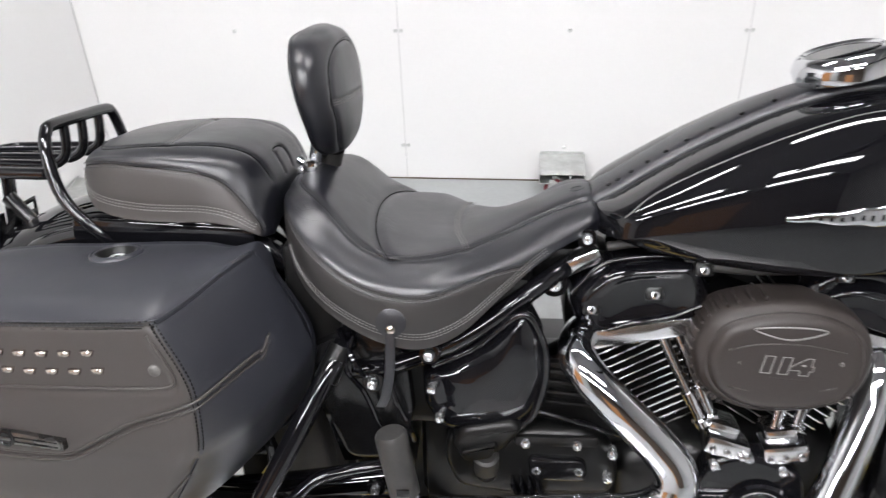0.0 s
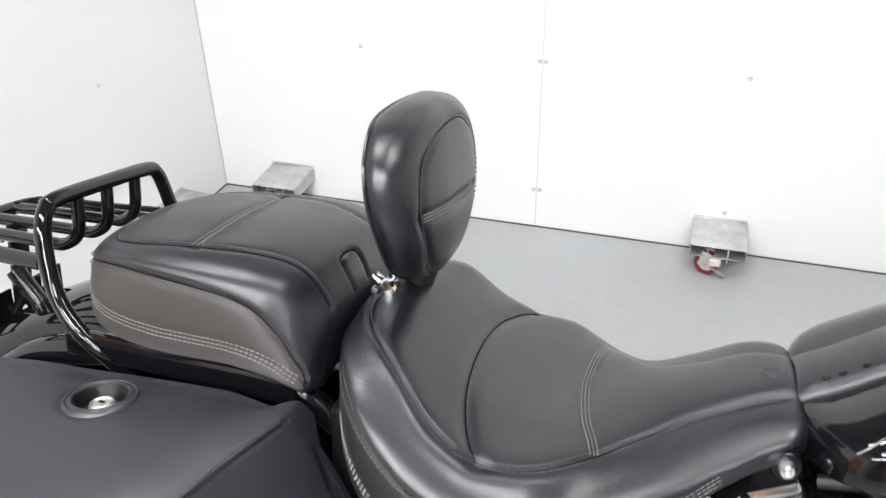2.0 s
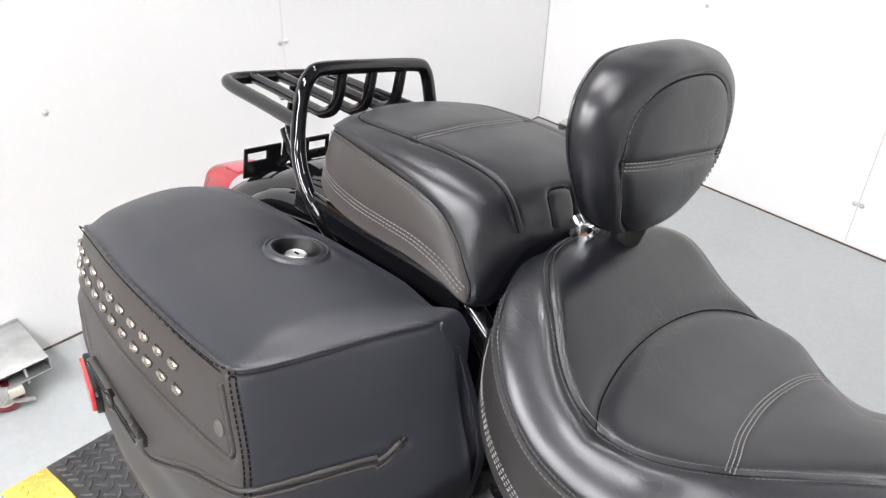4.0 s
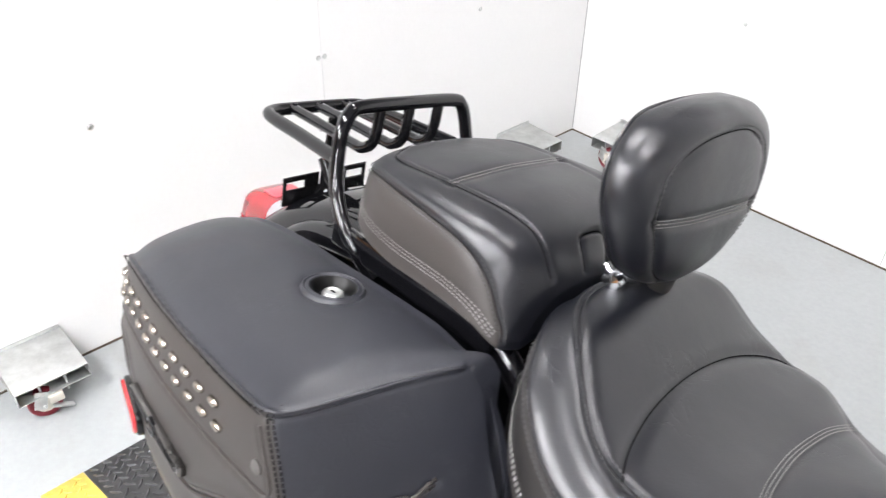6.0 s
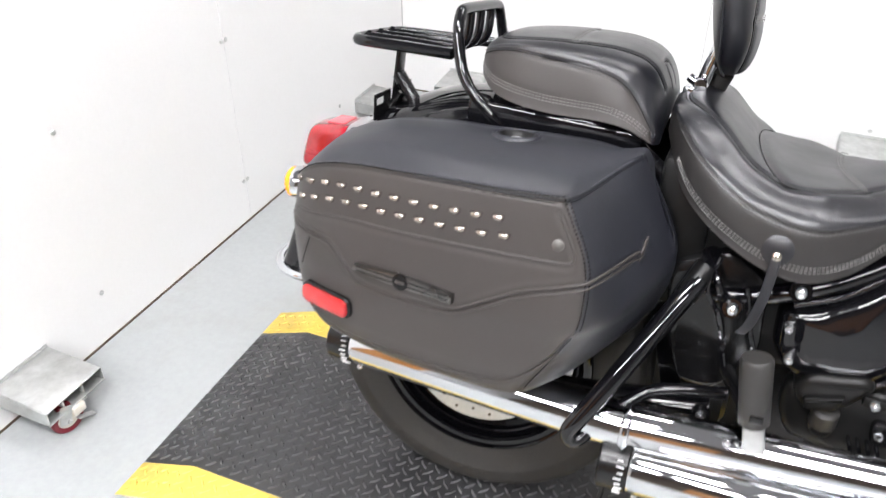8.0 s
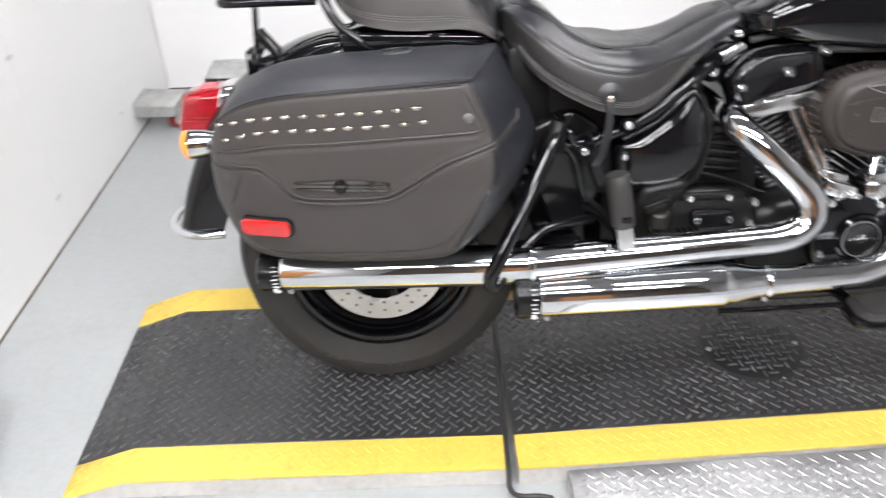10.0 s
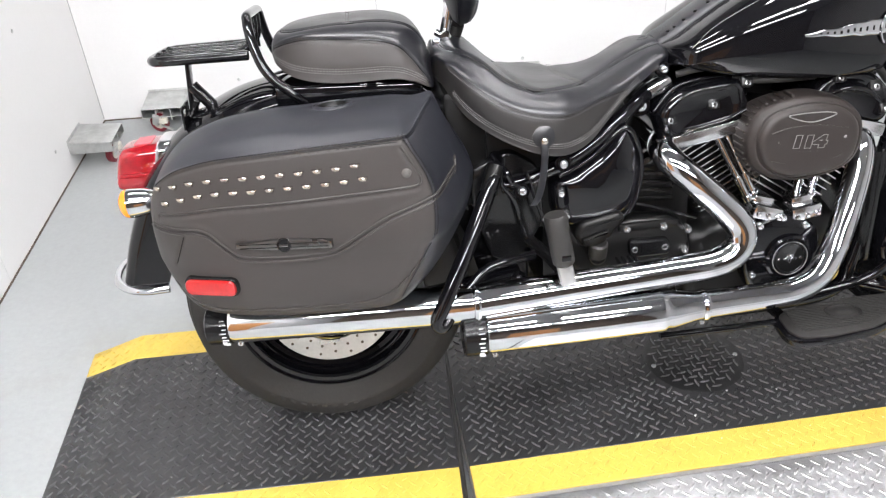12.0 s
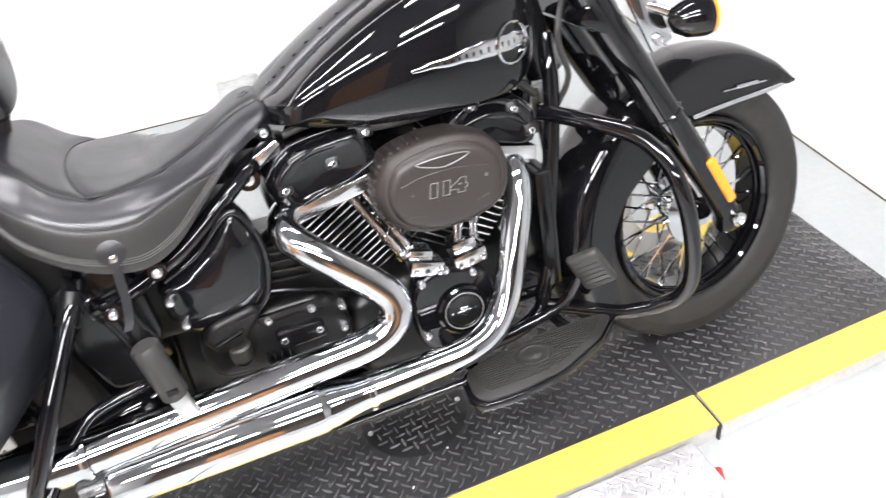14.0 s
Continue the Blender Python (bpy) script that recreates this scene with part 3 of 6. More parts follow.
# passenger pad
PIL = [  # x, crown; half width and height of the top seam, the shoulder and the side seam; foot
    (-0.044, 0.886, 0.035, 0.884, 0.046, 0.88, 0.053, 0.875, 0.864, 0.056), (-0.034, 0.9, 0.062, 0.897, 0.078, 0.892, 0.088, 0.884, 0.85, 0.092), (-0.006, 0.914, 0.088, 0.91, 0.109, 0.905, 0.121, 0.896, 0.836, 0.131), (0.03, 0.92, 0.104, 0.917, 0.127, 0.912, 0.138, 0.902, 0.827, 0.150),
    (0.08, 0.923, 0.106, 0.921, 0.133, 0.914, 0.145, 0.899, 0.821, 0.157), (0.13, 0.922, 0.099, 0.921, 0.133, 0.913, 0.148, 0.895, 0.82, 0.159), (0.17, 0.921, 0.093, 0.919, 0.131, 0.91, 0.149, 0.889, 0.821, 0.162), (0.2, 0.916, 0.086, 0.913, 0.128, 0.904, 0.148, 0.877, 0.818, 0.163),
    (0.222, 0.908, 0.084, 0.905, 0.124, 0.892, 0.145, 0.855, 0.811, 0.160), (0.24, 0.894, 0.085, 0.891, 0.122, 0.87, 0.146, 0.83, 0.802, 0.157), (0.254, 0.872, 0.083, 0.868, 0.117, 0.842, 0.142, 0.811, 0.794, 0.149), (0.263, 0.846, 0.075, 0.842, 0.1, 0.826, 0.12, 0.805, 0.79, 0.126)]
def far_side(ring, x):
    """The pad sags and spreads a little away from the saddlebag."""
    grow = 0.05 + 0.2 * min(max((x - 0.08) / 0.12, 0), 1)
    return [(a, y * (1 + grow) if y > 0 else y, z - 0.07 * max(y, 0)) for a, y, z in ring]


ps = Surf([far_side(ring_x(x, [(0, zb + 0.02), (-wb * 0.6, zb + 0.012), (-wb * 0.97, zb), (-wb, zb + 0.010), (-ws, zs), (-wr, zr), (-wt, zt), (-wt * 0.5, zc), (0, zc)]), x) for x, zc, wt, zt, wr, zr, ws, zs, zb, wb in PIL], 160, 160)
pu = ps.u(0.108)
p_top = ps.line([(1.3, 8), (1.35, 7.3), (1.6, 6.6), (2.2, 6.1), (3, 6), (4, 6), (5, 6), (6, 6), (7, 6), (8, 6), (9, 6), (10.2, 6)], 160)
p_top_l = ps.line([(1.3, 8), (1.35, 8.7), (1.6, 9.4), (2.2, 9.9), (3, 10), (5, 10), (7, 10), (9, 10), (10.2, 10)], 140)
p_side = ps.line([(0.8, 4.0), (2, 4), (3, 4), (4, 4), (5, 4), (6, 4), (7, 4), (8, 4), (9, 4), (9.8, 3.9), (10.1, 3.0)], 150)
p_hem = ps.line([(0.8, 3.2), (2, 3.2), (4, 3.2), (6, 3.2), (8, 3.2), (9, 3.2), (9.7, 3.2)], 140)
p_cross = ps.line([(pu, 6), (pu, 7), (pu, 8), (pu, 9), (pu, 10)], 90)
p_tongue = ps.line([(10.6, 7.5), (9.6, 7.5), (9.15, 7.62), (9.05, 8), (9.15, 8.38), (9.6, 8.5), (10.6, 8.5)], 90)
pillion = part("pillion_seat", ps.mesh([(p_top[0], 0.003, 0.005), (p_top_l[0], 0.003, 0.005), (p_side[0], 0.0025, 0.004), (p_cross[0], 0.0035, 0.008), (p_tongue[0], 0.004, 0.003), (p_hem[0], 0.0012, 0.005)]), M_LEATHER, bike, "black leather passenger pad with grey stitching")
panels(pillion, ps, M_SIDE, lambda u, v: (v < 4.0 or v > 12.0) and u < 9.9)
for ln, d in ((p_top, 0.0022), (p_side, 0.0018), (p_tongue, 0.003)):
    welt(pillion, ln, 0.0007, d)
seam(pillion, p_top, (0.004,), M_STITCHDARK)
seam(pillion, p_side, (0.0045,), M_STITCHDARK)
seam(pillion, p_side, (-0.004,), M_STITCHDARK)
seam(pillion, p_hem, (-0.0042, 0.0, 0.0042), M_STITCH)
seam(pillion, p_cross, (-0.003, 0.003), M_STITCH)

# rider backrest
def pad_ring(z, w, x0, x1):
    x0, x1, w = x0 + 0.005, x1 + 0.003, w * 1.065
    m = (x0 + x1) / 2
    return [(x, y + 0.015, z) for x, y, z in pad_outline(z, w, x0, x1, m)]


def pad_outline(z, w, x0, x1, m):
    k = min(1.0, (x1 - x0) / 0.05)
    return [(x0, 0, z), (x0 + 0.003 * k, -w * 0.6, z), (m - 0.016 * k, -w * 0.95, z), (m + 0.004 * k, -w, z), (x1 - 0.012 * k, -w * 0.84, z), (x1, -w * 0.45, z), (x1 + 0.002 * k, 0, z), (x1, w * 0.45, z), (x1 - 0.012 * k, w * 0.84, z), (m + 0.004 * k, w, z), (m - 0.016 * k, w * 0.95, z), (x0 + 0.003 * k, w * 0.6, z)]


bs = Surf([pad_ring(0.890, 0.03, 0.328, 0.345), pad_ring(0.893, 0.058, 0.318, 0.355), pad_ring(0.915, 0.096, 0.307, 0.365), pad_ring(0.95, 0.124, 0.299, 0.369), pad_ring(0.993, 0.142, 0.291, 0.365), pad_ring(1.033, 0.136, 0.285, 0.358), pad_ring(1.06, 0.105, 0.285, 0.349), pad_ring(1.0715, 0.066, 0.294, 0.338), pad_ring(1.0765, 0.036, 0.303, 0.330), pad_ring(1.0782, 0.010, 0.312, 0.321)], 120, 110)
b_panel = bs.line([(1.2, 4.3), (2, 4.2), (3, 4.2), (4, 4.25), (5, 4.5), (5.6, 5.1), (5.75, 6), (5.6, 6.8), (5, 7.3), (4, 7.5), (3, 7.55), (2, 7.55), (1.2, 7.5)], 150)
b_cross = bs.line([(3.72, 4.22), (3.65, 5), (3.55, 6), (3.42, 7), (3.3, 7.55)], 60)
b_edge = bs.line([(0.8, 2.2), (2, 2), (4, 2), (5, 2), (6, 1.8), (6.35, 1.2), (6.5, 0.0)], 120)
b_edge_l = bs.line([(0.8, 9.8), (2, 10), (4, 10), (5, 10), (6, 10.2), (6.35, 10.8), (6.5, 12.0)], 120)
backrest = part("backrest", bs.mesh([(b_panel[0], 0.0035, 0.005), (b_cross[0], 0.004, 0.006)]), M_LEATHER, bike, "upright black leather oval backrest pad")
part("piping", tube(b_edge[0] + b_edge[1] * 0.0012, 0.002, 8, straight=True), M_LEATHER, backrest)
seam(backrest, b_panel, (0.003,))
seam(backrest, b_edge, (0.0045,), M_STITCHDARK)
seam(backrest, b_cross, (-0.0035, 0.0, 0.0035), M_STITCH)
welt(backrest, b_panel, 0.0008, 0.0028)
part("piping", tube(b_edge_l[0] + b_edge_l[1] * 0.0012, 0.002, 8, straight=True), M_LEATHER, backrest)
part("post", tube([(0.30, 0, 0.80), (0.302, 0, 0.86), (0.318, 0, 0.93)], 0.011, 14), M_CHROME, backrest, "chrome post")
part("knob", merge(lathe([(-0.02, 0.0), (-0.02, 0.009), (-0.006, 0.008), (0.0, 0.011), (0.010, 0.0115), (0.014, 0.0095), (0.016, 0.0)], (0.301, -0.022, 0.868), (0, -1, 0), 16)), M_CHROME, backrest, "chrome clamp knob")
part("clamp", box((0.03, 0.034, 0.018), (0.29, 0.0, 0.853), 0.006), M_CHROME, backrest)
part("hinge_link", tube([(0.282, -0.019, 0.877), (0.290, -0.021, 0.872), (0.3, -0.024, 0.868)], 0.007, 12), M_CHROME, backrest)
part("hinge_sleeve", tube([(0.322, 0.03, 0.86), (0.33, 0.02, 0.885)], 0.018, 14), M_RUBBER, backrest)

# saddlebags: rings across the bike, x by x
BAG = [(-0.292, -0.215, 0.56, 0.61, 0.62), (-0.281, -0.26, 0.525, 0.645, 0.655), (-0.26, -0.293, 0.490, 0.688, 0.702), (-0.235, -0.317, 0.464, 0.712, 0.735), (-0.20, -0.336, 0.448, 0.731, 0.763), (-0.14, -0.354, 0.442, 0.746, 0.785), (-0.06, -0.372, 0.441, 0.755, 0.795), (0.02, -0.384, 0.443, 0.761, 0.797), (0.10, -0.392, 0.446, 0.766, 0.800),
       (0.15, -0.395, 0.449, 0.769, 0.801), (0.176, -0.394, 0.451, 0.770, 0.801), (0.190, -0.379, 0.455, 0.770, 0.800), (0.208, -0.33, 0.464, 0.774, 0.798), (0.228, -0.268, 0.479, 0.780, 0.796), (0.246, -0.213, 0.492, 0.783, 0.794), (0.2545, -0.187, 0.50, 0.781, 0.788), (0.2575, -0.178, 0.53, 0.765, 0.77)]
PROW = [(0.44, -0.042), (0.5, -0.018), (0.55, 0.008), (0.606, 0.038), (0.645, 0.053), (0.67, 0.053), (0.70, 0.035), (0.75, 0.011), (0.785, 0.0)]  # how far the front corner leans out, by height
FACE = [(0.44, -0.018), (0.5, 0.022), (0.55, 0.05), (0.606, 0.064), (0.645, 0.064), (0.67, 0.058), (0.70, 0.038), (0.75, 0.013), (0.785, 0.0)]  # the same for the front face


def bag_ring(x, yo, zb, ze, zc, inner=-0.165, s=1):
    yi = inner if yo < -0.19 else yo + 0.016
    zm = zb + (ze - zb) * 0.43
    ring = [(yi, zb + 0.02), (yi, (zb + ze) / 2), (yi, zc - 0.028), (yi - 0.020, zc - 0.006), ((yi + yo) / 2 + 0.02, zc), (yo * 0.75 + yi * 0.25, zc * 0.7 + ze * 0.3), (yo + 0.010, ze + 0.005), (yo, ze - 0.003), (yo - 0.007, ze * 0.75 + zb * 0.25),
            (yo - 0.009, zm + 0.02), (yo - 0.001, zm - 0.025), (yo + 0.006, zb * 0.85 + ze * 0.15), (yo + 0.03, zb), ((yi + yo) / 2, zb - 0.002)]
    lean = min(max((x - 0.04) / 0.136, 0), 1) ** 1.5
    turn = min(max((x - 0.18) / 0.035, 0), 1)
    out = [lean * (np.interp(z, *zip(*PROW)) * (1 - turn) + np.interp(z, *zip(*FACE)) * turn) for _, z in ring]
    return [(x + float(d), s * y, z) for d, (y, z) in zip(out, ring)]


gs = Surf([bag_ring(*s) for s in BAG], 300, 280)


def face_line(points, count=140):
    """A line over the bag's outer face through (x, z) places."""
    pts, nrm = [], []
    for x, z in spline(points, count) if len(points) > 2 else np.linspace(points[0], points[1], count):
        u = gs.u(x)
        vs = np.linspace(5.8, 12.4, 240)
        for _ in range(5):
            hs = np.array([gs.at(u, v)[2] for v in vs]) - z
            k = int(np.argmax(hs < 0)) or 1
            best = vs[k - 1] + (vs[k] - vs[k - 1]) * hs[k - 1] / (hs[k - 1] - hs[k] + 1e-9)
            here, there = gs.at(u, best)[0], gs.at(u + 0.1, best)[0]
            u = min(max(u + 0.1 * (x - here) / max(there - here, 1e-4), 0), gs.ns - 1.01)
        q, n = gs.line([(u, best), (u + 0.001, best)], 2)
        pts.append(q[0])
        nrm.append(n[0])
    return np.array(pts), np.array(nrm)


lid_edge = gs.line([(2.2, 6.2), (3, 6.3), (4, 6.4), (5, 6.47), (7, 6.5), (9, 6.5), (10.3, 6.45)], 150)
lid_front = gs.line([(10.2, 6.5), (10.8, 6.55), (11.4, 6.55), (12, 6.55), (13, 6.5), (14.2, 6.4)], 110)
corner = gs.line([(10.3, 6.75), (10.3, 7.5), (10.35, 8.2), (10.5, 8.9), (10.6, 9.4)], 90)
panel_low = face_line([(-0.255, 0.65), (-0.2, 0.66), (-0.14, 0.669), (-0.049, 0.675), (0.027, 0.68), (0.097, 0.684), (0.17, 0.688), (0.199, 0.691), (0.206, 0.70), (0.201, 0.715), (0.178, 0.758)])
crease = face_line([(-0.272, 0.623), (-0.223, 0.624), (-0.175, 0.622), (-0.139, 0.592), (-0.116, 0.575), (-0.065, 0.571), (0.013, 0.574), (0.05, 0.58), (0.095, 0.606), (0.14, 0.632), (0.19, 0.65), (0.23, 0.665), (0.262, 0.672), (0.285, 0.672)])
hem = face_line([(-0.255, 0.51), (-0.22, 0.474), (-0.167, 0.459), (-0.082, 0.462), (0.074, 0.469), (0.127, 0.481), (0.165, 0.51), (0.2, 0.548)])
rear_seam = face_line([(-0.215, 0.615), (-0.228, 0.585), (-0.242, 0.555)])
front_seam = gs.line([(10.6, 9.7), (10.6, 10.3), (10.5, 11.0), (10.4, 11.6)], 70)
LOCK = gs.line([(gs.u(0.065), 3.6), (gs.u(0.066), 3.6)], 2)
dish = np.array([LOCK[0][0] + np.array([r * math.cos(a), r * math.sin(a), 0]) for r in (0, 0.006, 0.012, 0.017) for a in np.linspace(0, 6.28, 12)])
down = np.array([0, 0, -1.0])
bag_grooves = [(lid_edge[0], -0.002, 0.004), (lid_front[0], -0.002, 0.004), (lid_edge[0] + down * 0.006, 0.003, 0.003), (lid_front[0] + down * 0.006, 0.003, 0.003), (corner[0], 0.0022, 0.003), (panel_low[0] + down * 0.005, 0.002, 0.004), (crease[0], 0.004, 0.005),
               (crease[0] - down * 0.009, -0.002, 0.006), (hem[0], 0.0016, 0.004), (rear_seam[0], 0.001, 0.003), (front_seam[0], 0.0014, 0.003), (dish, 0.016, 0.014)]
saddlebag = part("saddlebag", gs.mesh(bag_grooves), M_BAG, bike, "black leather-covered hard saddlebag with chrome studs")
panels(saddlebag, gs, M_SIDE, lambda u, v: 6.7 < v < 12.6 and u < 10.3 + min(max(v - 8, 0) * 0.2, 0.3))
for ln, r, up, out in ((lid_edge, 0.0026, -0.003, 0.0006), (lid_front, 0.0026, -0.003, 0.0006), (panel_low, 0.0021, 0.0, 0.0), (crease, 0.0024, 0.005, 0.0005), (crease, 0.0022, -0.005, 0.0), (hem, 0.0016, 0.0, 0.0)):
    part("piping", tube(ln[0] + ln[1] * out + np.array([0, 0, up]), r, 8, straight=True), M_BAG if r > 0.0025 else M_SIDE, saddlebag)
for ln in (lid_edge, lid_front):
    part("welt", tube(ln[0] + down * 0.0062 + ln[1] * -0.0022, 0.0014, 6, straight=True), M_STITCHBLACK, saddlebag)
for ln, off in ((lid_edge, -0.008), (corner, 0.003), (corner, -0.003), (rear_seam, 0.002), (front_seam, 0.002), (lid_front, 0.008)):
    seam(saddlebag, ln, (off,), M_STITCHBLACK, r=0.0009)
LP, LN = tuple(LOCK[0][0]), tuple(LOCK[1][0])
lock = part("lock", lathe([(-0.016, 0.0), (-0.016, 0.019), (-0.009, 0.0225), (-0.001, 0.0255), (0.0006, 0.027)], LP, LN, 48), M_CASE, saddlebag, "round lock in a black dish")
part("lock_flange", lathe([(0.0006, 0.027), (0.0016, 0.0285), (0.0004, 0.0305), (-0.0002, 0.033), (0.0012, 0.0345), (0.0002, 0.0362), (-0.004, 0.038)], LP, LN, 48), M_BAG, lock, "dark ridged ring")
part("key_barrel", lathe([(-0.016, 0.0135), (-0.009, 0.0125), (-0.0065, 0.0118), (-0.0055, 0.0105), (-0.0062, 0.0088), (-0.0066, 0.0085), (-0.0064, 0.0)], LP, LN, 28), M_GALV, lock, "bright key barrel")
part("key_slot", box((0.0065, 0.0022, 0.0012), tuple(LOCK[0][0] - LOCK[1][0] * 0.0058), 0), M_STITCHBLACK, lock)


def on_face(x, z):
    q, n = face_line([(x, z), (x + 0.001, z)], 2)
    return q[0], n[0]


def stud_mesh():
    """A folded chrome spot, pointed below."""
    v = [(-0.0095, 0.002, 0.0045), (0.0095, 0.002, 0.0045), (0.006, 0.002, -0.0045), (-0.006, 0.002, -0.0045), (-0.007, -0.0036, 0.0026), (0.007, -0.0036, 0.0026), (0.0042, -0.0036, -0.0022), (-0.0042, -0.0036, -0.0022)]
    f = [(4, 5, 6, 7), (0, 1, 5, 4), (1, 2, 6, 5), (2, 3, 7, 6), (3, 0, 4, 7), (3, 2, 1, 0)]
    me = bpy.data.meshes.new("stud")
    bm = mesh_from(v, f)
    bm.to_mesh(me)
    bm.free()
    me.materials.append(M_STUD)
    return me


STUD = stud_mesh()
for x0, zs in ((-0.247, (0.697, 0.705, 0.712, 0.716, 0.719, 0.72, 0.722, 0.724, 0.725, 0.727, 0.729, 0.732)), (-0.236, (0.673, 0.683, 0.69, 0.694, 0.696, 0.697, 0.699, 0.701, 0.702, 0.704, 0.706, 0.709))):
    for k, z in enumerate(zs):
        q, nn = on_face(x0 + k * 0.0314, z)
        ob = new("stud", STUD)
        ob.parent = saddlebag
        ob.matrix_local = Matrix.Translation(q + nn * 0.0012) @ Vector((0, -1, 0)).rotation_difference(Vector(nn)).to_matrix().to_4x4()
q, nn = on_face(0.183, 0.713)
part("panel_screw", lathe([(-0.002, 0.0085), (0.0015, 0.0082), (0.003, 0.006), (0.0036, 0.0)], tuple(q), tuple(nn), 20), M_DULLSCREW, saddlebag, "dull metal screw head")
q, nn = on_face(-0.18, 0.517)
rf = Vector((0, -1, 0)).rotation_difference(Vector(nn)).to_matrix().to_4x4()
for nm, length, high, depth, mat, text in (("reflector_base", 0.104, 0.038, 0.007, M_BLACK, ""), ("reflector", 0.097, 0.031, 0.012, M_REFLECTOR, "red oval side reflector")):
    bm = plate(rounded([(-length / 2, -high / 2), (length / 2, -high / 2), (length / 2, high / 2), (-length / 2, high / 2)], high * 0.44, 8), 0.006, -depth, 0.003, seg=3)
    bmesh.ops.transform(bm, matrix=Matrix.Translation(q) @ rf, verts=bm.verts)
    part(nm, bm, mat, saddlebag, text)
q, nn = on_face(-0.036, 0.603)
em = Matrix.Translation(q + nn * 0.0015) @ Vector((0, -1, 0)).rotation_difference(Vector(nn)).to_matrix().to_4x4()
wing = [(-0.084, -0.005), (-0.02, -0.0095), (0.02, -0.0095), (0.084, -0.009), (0.084, 0.005), (0.02, 0.0095), (-0.02, 0.009), (-0.084, 0.003)]
bm = plate(wing, 0.006, -0.006, 0.002)
bmesh.ops.transform(bm, matrix=em, verts=bm.verts)
emblem = part("emblem", bm, M_DARKCHROME, saddlebag, "dark winged badge, plain")
for dz in (-0.004, 0.003):
    bm = box((0.155, 0.002, 0.0016), (0, -0.0064, dz), 0.0006)
    bmesh.ops.transform(bm, matrix=em, verts=bm.verts)
    part("emblem_rib", bm, M_BLACK, saddlebag)
bm = lathe([(0.003, 0.0125), (0.008, 0.0125), (0.0085, 0.010), (0.007, 0.009), (0.007, 0.0)], (0, 0, 0), (0, -1, 0), 28)
bmesh.ops.transform(bm, matrix=em, verts=bm.verts)
part("emblem_disc", bm, M_BLACK, saddlebag)
bm = box((0.016, 0.002, 0.0045), (0, -0.0078, 0), 0.0008)
bmesh.ops.transform(bm, matrix=em, verts=bm.verts)
part("emblem_bar", bm, M_DARKCHROME, saddlebag)
ls = Surf([[(x, y, z - 0.05) for x, y, z in bag_ring(*s, s=-1)] for s in BAG], 70, 60)
part("saddlebag", ls.mesh(), M_BAG, bike, "black leather-covered hard saddlebag on the far side")

# rear fender, struts and lights
def fender_rings(spec, c):
    out = []
    for a, r, w, d in spec:
        def at(rr, y):
            return (c[0] + rr * math.cos(radians(a)), y, c[2] + rr * math.sin(radians(a)))
        out.append([at(r - d, -w), at(r - d * 0.5, -w), at(r - d * 0.15, -w * 0.9), at(r - 0.004, -w * 0.5), at(r, 0), at(r - 0.004, w * 0.5), at(r - d * 0.15, w * 0.9), at(r - d * 0.5, w), at(r - d, w)])
    return out


def shell(rings, across, along, thick=0.003):
    bm = skin(rings, across, along, closed=False)
    bmesh.ops.solidify(bm, geom=bm.faces[:], thickness=thick)
    return bm


fender = part("rear_fender", shell(fender_rings([(8, 0.40, 0.095, 0.06), (32, 0.425, 0.096, 0.08), (58, 0.468, 0.098, 0.1), (80, 0.488, 0.1, 0.12), (100, 0.495, 0.1, 0.13), (118, 0.487, 0.1, 0.13), (135, 0.469, 0.1, 0.12), (152, 0.447, 0.098, 0.11), (166, 0.442, 0.096, 0.1)], REAR), 44, 60), M_PAINT, bike, "gloss black rear fender")
part("fender_tip", tube([(-0.325, -0.102, 0.408), (-0.37, -0.104, 0.408), (-0.41, -0.093, 0.411), (-0.438, -0.06, 0.416), (-0.447, 0, 0.419), (-0.438, 0.06, 0.416), (-0.41, 0.093, 0.411), (-0.37, 0.104, 0.408), (-0.325, 0.102, 0.408)], 0.0085, 14), M_CHROME, fender, "rolled chrome fender lip")
for s in (-1, 1):
    strut = part("fender_strut", tube([(0.33, s * 0.112, 0.70), (0.18, s * 0.122, 0.80), (0.03, s * 0.126, 0.792), (-0.1, s * 0.122, 0.765), (-0.2, s * 0.112, 0.70)], [0.014, 0.018, 0.02, 0.018, 0.010], 14), M_PAINT, bike)
    part("strut_cover", box((0.28, 0.012, 0.035), (0.1, s * 0.14, 0.795), 0.006, Matrix.Rotation(radians(3), 4, "Y")), M_PAINT, strut)
def tail_ring(x, z0, z1, w):
    """A squarish ring with round corners, leaning forward at the top."""
    m, h = (z0 + z1) / 2, (z1 - z0) / 2
    pts = []
    for k in range(24):
        a = 2 * math.pi * k / 24
        c, n = math.cos(a), math.sin(a)
        y, z = w * math.copysign(abs(c) ** 0.45, c), m + h * math.copysign(abs(n) ** 0.45, n)
        pts.append((x + 0.008 + (z - 0.655) * 0.24, y, z))
    return pts


